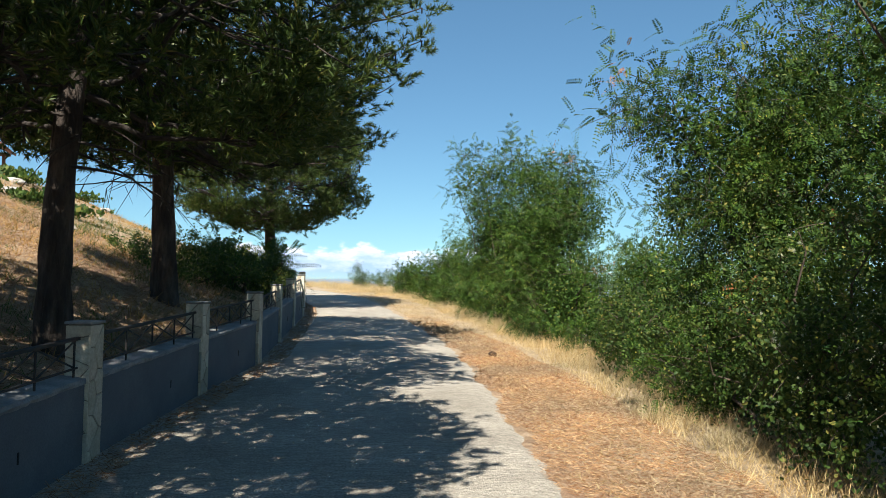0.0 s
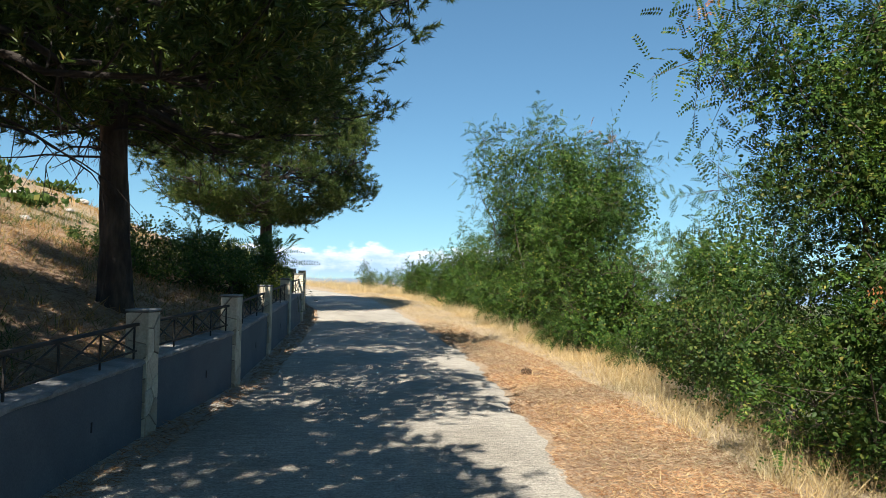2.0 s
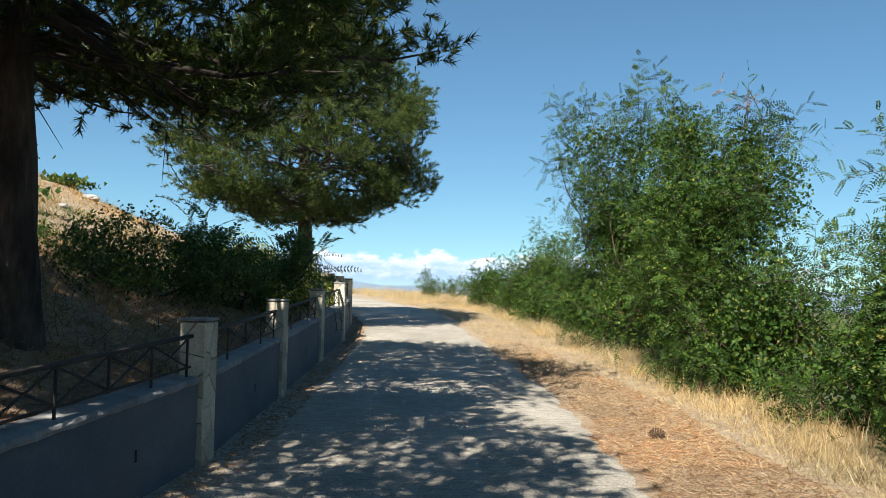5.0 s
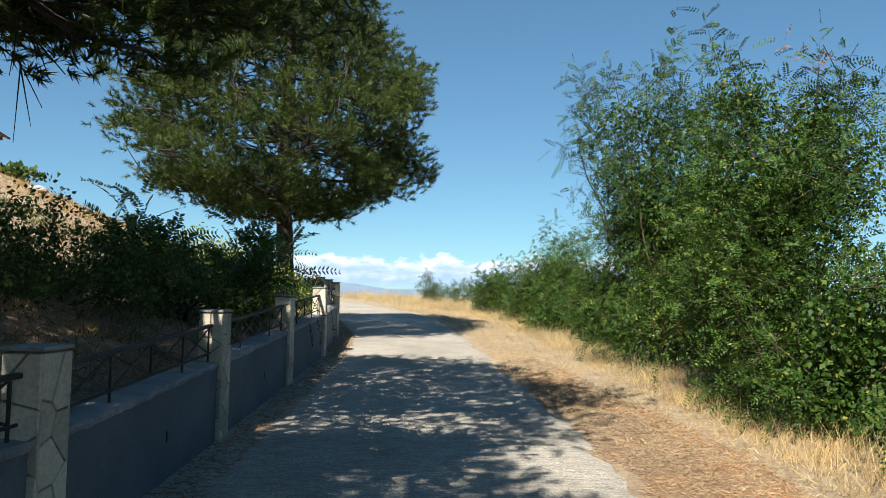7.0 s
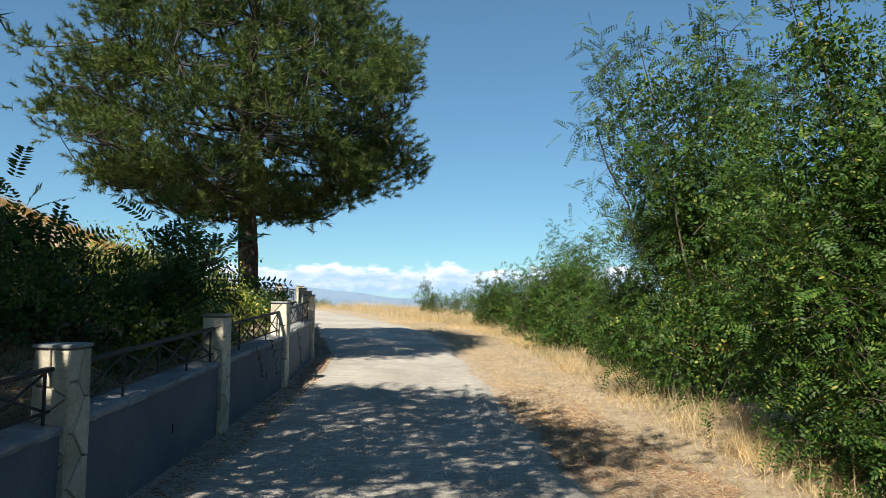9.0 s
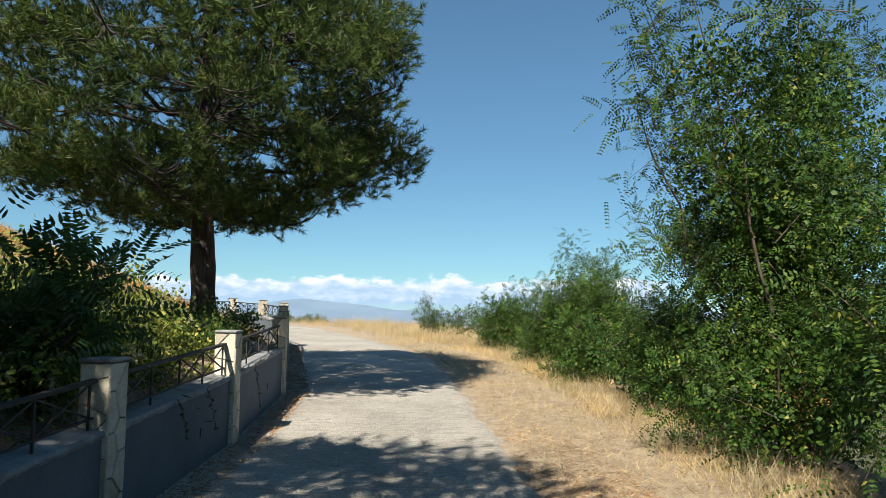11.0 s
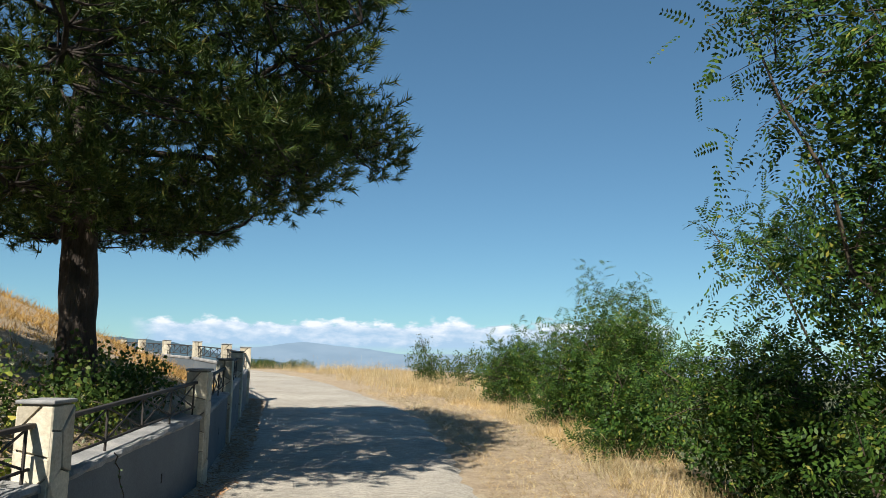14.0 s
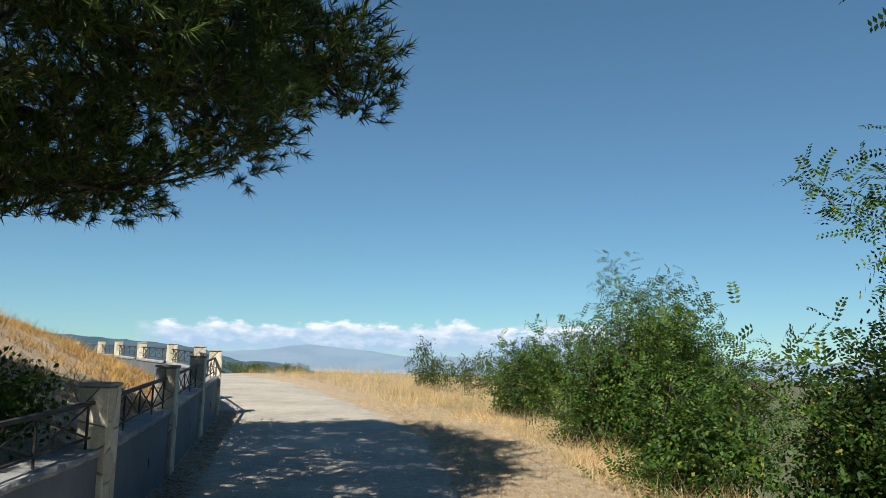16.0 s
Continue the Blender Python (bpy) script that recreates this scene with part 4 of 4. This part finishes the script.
shrub("locust_tree", 5.9, 18.9, [(0, 0, 1.1, 0.95, 1.2, 1.1), (-0.7, -0.5, 0.75, 0.7, 0.9, 0.75), (-0.1, -0.1, 2.5, 0.8, 0.9, 0.9), (-0.2, 0, 3.8, 0.7, 0.8, 0.9), (-0.9, -0.3, 2.9, 0.5, 0.5, 0.6), (-1.0, 0.6, 3.3, 0.5, 0.5, 0.7), (-0.9, 0.5, 4.3, 0.6, 0.6, 0.4), (-0.3, 0.6, 1.9, 0.8, 0.8, 0.9)], "slender locust with drooping feathery sprays", 37, 580, 9, "locust", G1, 0.22)
shrub("locust_tree", 7.6, 21.2, [(0, 0, 1.4, 0.9, 1.0, 1.3), (-0.3, 0, 3.6, 0.9, 0.9, 1.0), (0, 0, 5.0, 0.8, 0.8, 0.7), (-1.8, 1.0, 3.35, 0.5, 0.5, 0.32), (-1.5, 1.0, 2.95, 0.35, 0.4, 0.35), (-1.1, 0.9, 3.5, 0.6, 0.5, 0.4)], "locust with a spray reaching towards the road", 38, 470, 9, "locust", G1)
shrub("locust_shrub", 5.7, 22.0, [(0, 0, 0.6, 0.8, 1.3, 0.7), (0.2, 0.2, 1.0, 0.6, 0.8, 0.5)], "low dense shrub with small green leaves", 39, 277, 8, "locust", G1)
shrub("creeper_thicket", 6.5, 20.6, [(0, 0, 0.8, 0.8, 1.0, 0.9)], "pale flowering creeper over a low shrub", 44, 240, 9, "clematis", G1)
shrub("locust_shrub", 6.1, 27.2, [(0, 0, 0.8, 1.3, 1.6, 0.9), (0.0, 0.1, 1.4, 0.8, 0.9, 0.6), (-0.9, 0.4, 1.0, 0.6, 0.8, 0.7)], "rounded green shrub at the edge of the slope", 40, 537, 8, "locust", G1)
shrub("locust_shrub", 5.5, 24.6, [(0, 0, 0.45, 0.7, 1.0, 0.5)], "low leafy shrub in dry grass", 41, 168, 8, "locust", G1)
shrub("locust_shrub", 5.0, 31.0, [(0, 0, 0.5, 0.7, 1.3, 0.6), (0.4, 0.3, 0.95, 0.5, 0.7, 0.5)], "low green shrub beside the verge", 42, 201, 8, "locust", G1)
shrub("creeper_thicket", 3.9, 36.4, [(0, 0, 0.45, 0.6, 0.9, 0.5), (-0.45, 0.2, 1.0, 0.4, 0.5, 0.45), (0.9, -0.6, 0.5, 0.7, 0.8, 0.5), (1.6, -1.5, 0.5, 0.7, 0.9, 0.5)], "small thicket where the road bends", 43, 340, 9, "broad", G1)
shrub("creeper_thicket", -2.9, 47.4, [(0, 0, 0.3, 1.0, 0.6, 0.35), (0.9, 0.2, 0.25, 0.8, 0.5, 0.3)], "low dark green thicket beyond the crest of the road", 46, 240, 8, "broad", G1)
shrub("creeper_thicket", -0.9, 47.6, [(0, 0, 0.25, 0.9, 0.5, 0.3)], "low green thicket in tall dry grass", 47, 140, 8, "broad", G1)
shrub("locust_tree", 7.9, 33.2, [(0, 0, 1.4, 1.4, 1.6, 1.3), (-0.2, 0, 2.9, 1.2, 1.3, 0.9), (-1.3, 0.2, 2.0, 0.8, 0.9, 0.8), (0.9, -0.3, 2.4, 0.7, 0.8, 0.7)], "broad rounded locust on the slope below the bend", 49, 330, 7, "locust", G1)
shrub("locust_shrub", 5.45, 14.5, [(0, 0, 0.55, 0.8, 1.3, 0.6), (0.2, -0.4, 1.1, 0.7, 0.9, 0.6)], "low leafy locust shoots at the edge of the verge", 50, 260, 7, "locust", G1)
# inside the wall
shrub("creeper_thicket", -1.7, 14.9, [(0, 0, 0.3, 1.2, 1.3, 0.7), (0.4, 1.5, 0.2, 1.0, 1.3, 0.65), (-0.9, 0.9, 0.4, 0.9, 1.2, 0.6), (0.7, 0.2, 0.1, 0.7, 1.2, 0.6)], "dark broad-leaved creeper covering the bank", 51, 900, 9, "broad", G2)
shrub("clematis_thicket", -1.0, 18.5, [(0, 0, 0.2, 1.0, 1.3, 0.55), (-0.9, 0.7, 0.5, 1.0, 1.2, 0.6), (0.5, 0.9, 0.15, 0.7, 1.2, 0.6), (0.4, 1.9, 0.1, 0.7, 0.9, 0.5), (-0.7, 1.9, 0.4, 0.9, 0.9, 0.6), (0.8, 0.2, -0.2, 0.5, 1.4, 0.5), (0.95, 1.6, -0.2, 0.5, 1.0, 0.45)], "clematis thicket with whitish fluffy seed heads", 52, 1150, 9, "clematis", G2)
shrub("clematis_thicket", -0.4, 17.7, [(0, 0, 0.15, 0.5, 1.2, 0.5), (0.2, 1.8, 0.15, 0.5, 1.1, 0.5), (0.35, 3.2, 0.1, 0.45, 0.8, 0.45)], "yellow-green clematis spilling against the railing", 56, 560, 9, "clematis", G2)
shrub("ailanthus_shrub", -0.35, 17.3, [(0, 0, 0.55, 0.4, 0.6, 0.4), (0.35, 0.1, 0.85, 0.35, 0.35, 0.25)], "dark ailanthus with long feather leaves over the wall", 53, 40, 7, "sumac", G2, 0.0, 0.26)
shrub("ailanthus_shrub", -0.9, 16.3, [(0, 0, 0.75, 0.5, 0.6, 0.4)], "dark ailanthus shoots on the bank", 54, 34, 7, "sumac", G2, 0.0, 0.26)
shrub("creeper_thicket", -0.3, 21.6, [(0, 0, 0.15, 0.6, 1.2, 0.5), (0.2, 1.0, 0.1, 0.5, 0.7, 0.45), (-0.9, -0.5, 0.2, 0.8, 0.9, 0.5)], "dark leafy creeper round the pine's foot", 55, 520, 9, "broad", G2)


# ---- small things ----
def stone(x, y, r, seed, label):
    rs = np.random.RandomState(seed)
    bm = bmesh.new()
    bmesh.ops.create_icosphere(bm, subdivisions=3, radius=1)
    sc = np.array([r * rs.uniform(0.8, 1.4), r * rs.uniform(0.7, 1.2), r * rs.uniform(0.35, 0.55)])
    for w in bm.verts:
        k = 1 + 0.28 * noise.noise(w.co * 1.4 + Vector((seed, 0, 0))) + 0.10 * noise.noise(w.co * 4 + Vector((0, seed, 0)))
        w.co = Vector((w.co.x * sc[0], w.co.y * sc[1], w.co.z * sc[2])) * k
    me = bpy.data.meshes.new("rock")
    bm.to_mesh(me)
    bm.free()
    me.materials.append(ROCK)
    ob = new("rock", me)
    ob.location = (x, y, float(ground_z(x, y)) + sc[2] * 0.2)
    tagged(ob, label, "rock", "rocks on the bank")


for i, (x, y, r) in enumerate([(-5.6, 17.5, 0.26), (-5.0, 18.6, 0.16), (-4.3, 19.5, 0.12), (-6.4, 20.2, 0.2), (-3.9, 15.6, 0.12), (-4.7, 22.0, 0.15), (-6.6, 18.6, 0.18)]):
    stone(x, y, r, i + 3, "pale weathered limestone lying on the dry bank")


def tussock(x, y, seed):
    rs = np.random.RandomState(seed)
    ob = thing("weed_tuft", (x, y, float(ground_z(x, y)) - 0.03), "green weed tuft growing on the dry bank", "weed", "weeds on the bank")
    O = rs.normal(size=(420, 3)) * np.array([0.30, 0.30, 0.05]) + np.array([0, 0, 0.10])
    v, f = simple_leaves(rs, O, unit(rs.normal(size=O.shape) * 0.6 + np.array([0, 0, 0.8])), rs.uniform(0.06, 0.16, len(O)))
    part("foliage", quick_mesh("foliage", v, f, BROAD), ob)


for i, (x, y) in enumerate([(-6.0, 16.2), (-5.1, 16.9), (-6.6, 21.5), (-5.6, 23.0), (-4.4, 17.2), (-7.2, 22.4)]):
    tussock(x, y, i)

# pine cone on the verge
cone = thing("pine_cone", (3.42, 12.2, float(ground_z(3.42, 12.2)) + 0.035), "dry brown pine cone lying on the litter", "cone")
P = Pile()
for k in range(70):
    a, h = k * 2.4, k / 70
    r = 0.055 * math.sin(0.35 + 2.5 * h)
    c = np.array([h * 0.14 - 0.07, r * math.cos(a), r * math.sin(a)])
    o, t = np.array([0, math.cos(a), math.sin(a)]), np.array([0, -math.sin(a), math.cos(a)])
    P.add([c * [1, 0.3, 0.3], c + t * 0.012, c + o * 0.012 + np.array([0.012, 0, 0]), c - t * 0.012], [[0, 1, 2, 3]])
part("scales", P.mesh("scales", CONE), cone)

# garden shelter on top of the hill
gz = float(ground_z(-12.2, 33.0))
hut = thing("garden_shelter", pose(-12.75, 33.9, gz, 0, 0, 8), "open timber shelter with a tiled pitched roof", "shelter")
for px in (-1.7, 1.35):
    for py in (-1.2, 1.2):
        part("post", box_mesh("post", (0.12, 0.12, 2.2), TIMBER, (px, py, 1.0), 0.01), hut)
for py in (-1.2, 1.2):
    part("beam", box_mesh("beam", (3.5, 0.1, 0.14), TIMBER, (-0.15, py, 2.1), 0.01), hut)
for sg in (-1, 1):
    me = box_mesh("roof_slope", (2.1, 3.2, 0.07), TILE, (0, 0, 0), 0.012)
    me.transform(pose(-0.15 + sg * 0.93, 0, 2.58, 0, sg * 24, 0))
    part("roof_slope", me, hut, "reddish tiled roof slope")


def creeper_strand(x, y, z, drop, seed):
    rs = np.random.RandomState(seed)
    t = np.linspace(0, 1, 10)
    pts = np.stack([0.03 + 0.05 * t + rs.normal(size=10) * 0.006, 0.18 * t + rs.normal(size=10) * 0.015, -drop * t ** 1.3], -1)
    ob = thing("creeper_strand", (x, y, z), "thin creeper strand hanging over the wall", "creeper", "strands over the wall")
    part("stem", quick_mesh("stem", *tube(pts, np.linspace(0.005, 0.002, 10), 4), TWIG), ob)
    O = pts[rs.randint(2, 10, 26)]
    v, f = simple_leaves(rs, O, unit(rs.normal(size=O.shape)), rs.uniform(0.015, 0.035, 26))
    part("foliage", quick_mesh("foliage", v, f, SUMAC), ob)


for i, yy in enumerate([17.9, 18.6, 20.3]):
    creeper_strand(float(fence_x(yy)) + 0.0, yy, float(road_z(yy)) + 0.67, 0.3 + 0.07 * i, i)


# ---- dry grass and litter ----
def blades(name, label, mat, P, heights, lean, width, seed, category="grass"):
    rs = np.random.RandomState(seed)
    d = unit(np.concatenate([rs.normal(size=(len(P), 2)) * lean, np.ones((len(P), 1))], 1))
    w = unit(np.cross(d, rs.normal(size=P.shape))) * width
    v = np.stack([P - w, P + w, P + d * heights[:, None]], 1).reshape(-1, 3)
    return tagged(new(name, quick_mesh(name, v, np.arange(len(v)).reshape(-1, 3), mat)), label, category, kind="stuff")


def scatter(rs, count, y0, y1, xa, xb, clump=0.0):
    """Ground points with x between two lines, drawn together into clumps."""
    y = rs.uniform(y0, y1, count)
    x = xa(y) + (xb(y) - xa(y)) * rs.random(count)
    if clump:
        k = rs.randint(0, max(1, count // 26), count)
        y, x = y[k] + rs.normal(size=count) * clump, x[k] + rs.normal(size=count) * clump
    return np.stack([x, y, ground_z(x, y) - 0.01], -1)


rs = np.random.RandomState(77)
P = scatter(rs, 34000, 4, 36, lambda y: edge_x(y) + 1.35, lambda y: edge_x(y) + 2.5, 0.09)
P = P[P[:, 0] > edge_x(P[:, 1]) + 0.35]
blades("dry_grass", "bleached dry grass along the foot of the shrubs", STRAW, P, rs.gamma(2.6, 0.055, len(P)), 0.6, 0.0032, 1)
P = scatter(rs, 40000, 3, 34, lambda y: edge_x(y) + 0.12, lambda y: edge_x(y) + 2.2)
blades("mown_grass", "short trampled straw on the verge", STRAW, P, rs.uniform(0.03, 0.11, len(P)), 1.8, 0.0042, 2)
P = scatter(rs, 16000, 32, 47, lambda y: edge_x(y) + 0.7, lambda y: edge_x(y) + 5.5, 0.12)
P = P[P[:, 0] > edge_x(P[:, 1]) + 0.3]
blades("tall_dry_grass", "tall pale dry grass beyond the bend", STRAW, P, rs.gamma(4.0, 0.06, len(P)), 0.35, 0.003, 3)
P = scatter(rs, 70000, 2, 44, lambda y: fence_x(y) - 9.5, lambda y: fence_x(y) - 0.5, 0.12)
P = P[P[:, 0] < fence_x(P[:, 1]) - 0.4]
blades("bank_grass", "dry golden grass on the bank", HILLGRASS, P, rs.gamma(3.0, 0.03, len(P)) + np.clip(P[:, 1] - 22, 0, 6) * 0.016, 0.75, 0.0055, 4)
P = scatter(rs, 70000, 3, 21, lambda y: edge_x(y) - 0.05 + 0.12 * np.sin(y * 3), lambda y: edge_x(y) + np.interp(y, [8, 21], [1.4, 0.6]))
P = P[rs.random(len(P)) < np.interp(P[:, 1], [10, 20.5], [1, 0])]
P[:, 2] += 0.02
blades("needle_litter", "fallen reddish pine needles on the verge", REDNEEDLE, P, rs.uniform(0.035, 0.085, len(P)), 5.0, 0.0026, 5, "litter")
P = scatter(rs, 40000, 2, 16, lambda y: fence_x(y) - 5.5, lambda y: fence_x(y) - 0.35)
P[:, 2] += 0.02
blades("bank_needle_litter", "fallen reddish pine needles under the pines", REDNEEDLE, P, np.full(len(P), 0.1), 4.0, 0.003, 6, "litter")
P = scatter(rs, 9000, 2, 31, lambda y: fence_x(y) + 0.0, lambda y: fence_x(y) + 0.32)
P[:, 2] = road_z(P[:, 1]) + 0.02
blades("wall_foot_litter", "brown needles and grit swept against the wall's foot", REDNEEDLE, P, np.full(len(P), 0.07), 4.0, 0.003, 7, "litter")
P = scatter(rs, 14000, 5, 20, lambda y: fence_x(y) - 5.5, lambda y: fence_x(y) - 0.5, 0.10)
P = P[P[:, 0] < fence_x(P[:, 1]) - 0.4]
blades("bank_weeds", "dull green and dry weeds between the needles", BROAD, P, rs.gamma(3.0, 0.04, len(P)), 0.8, 0.004, 8)
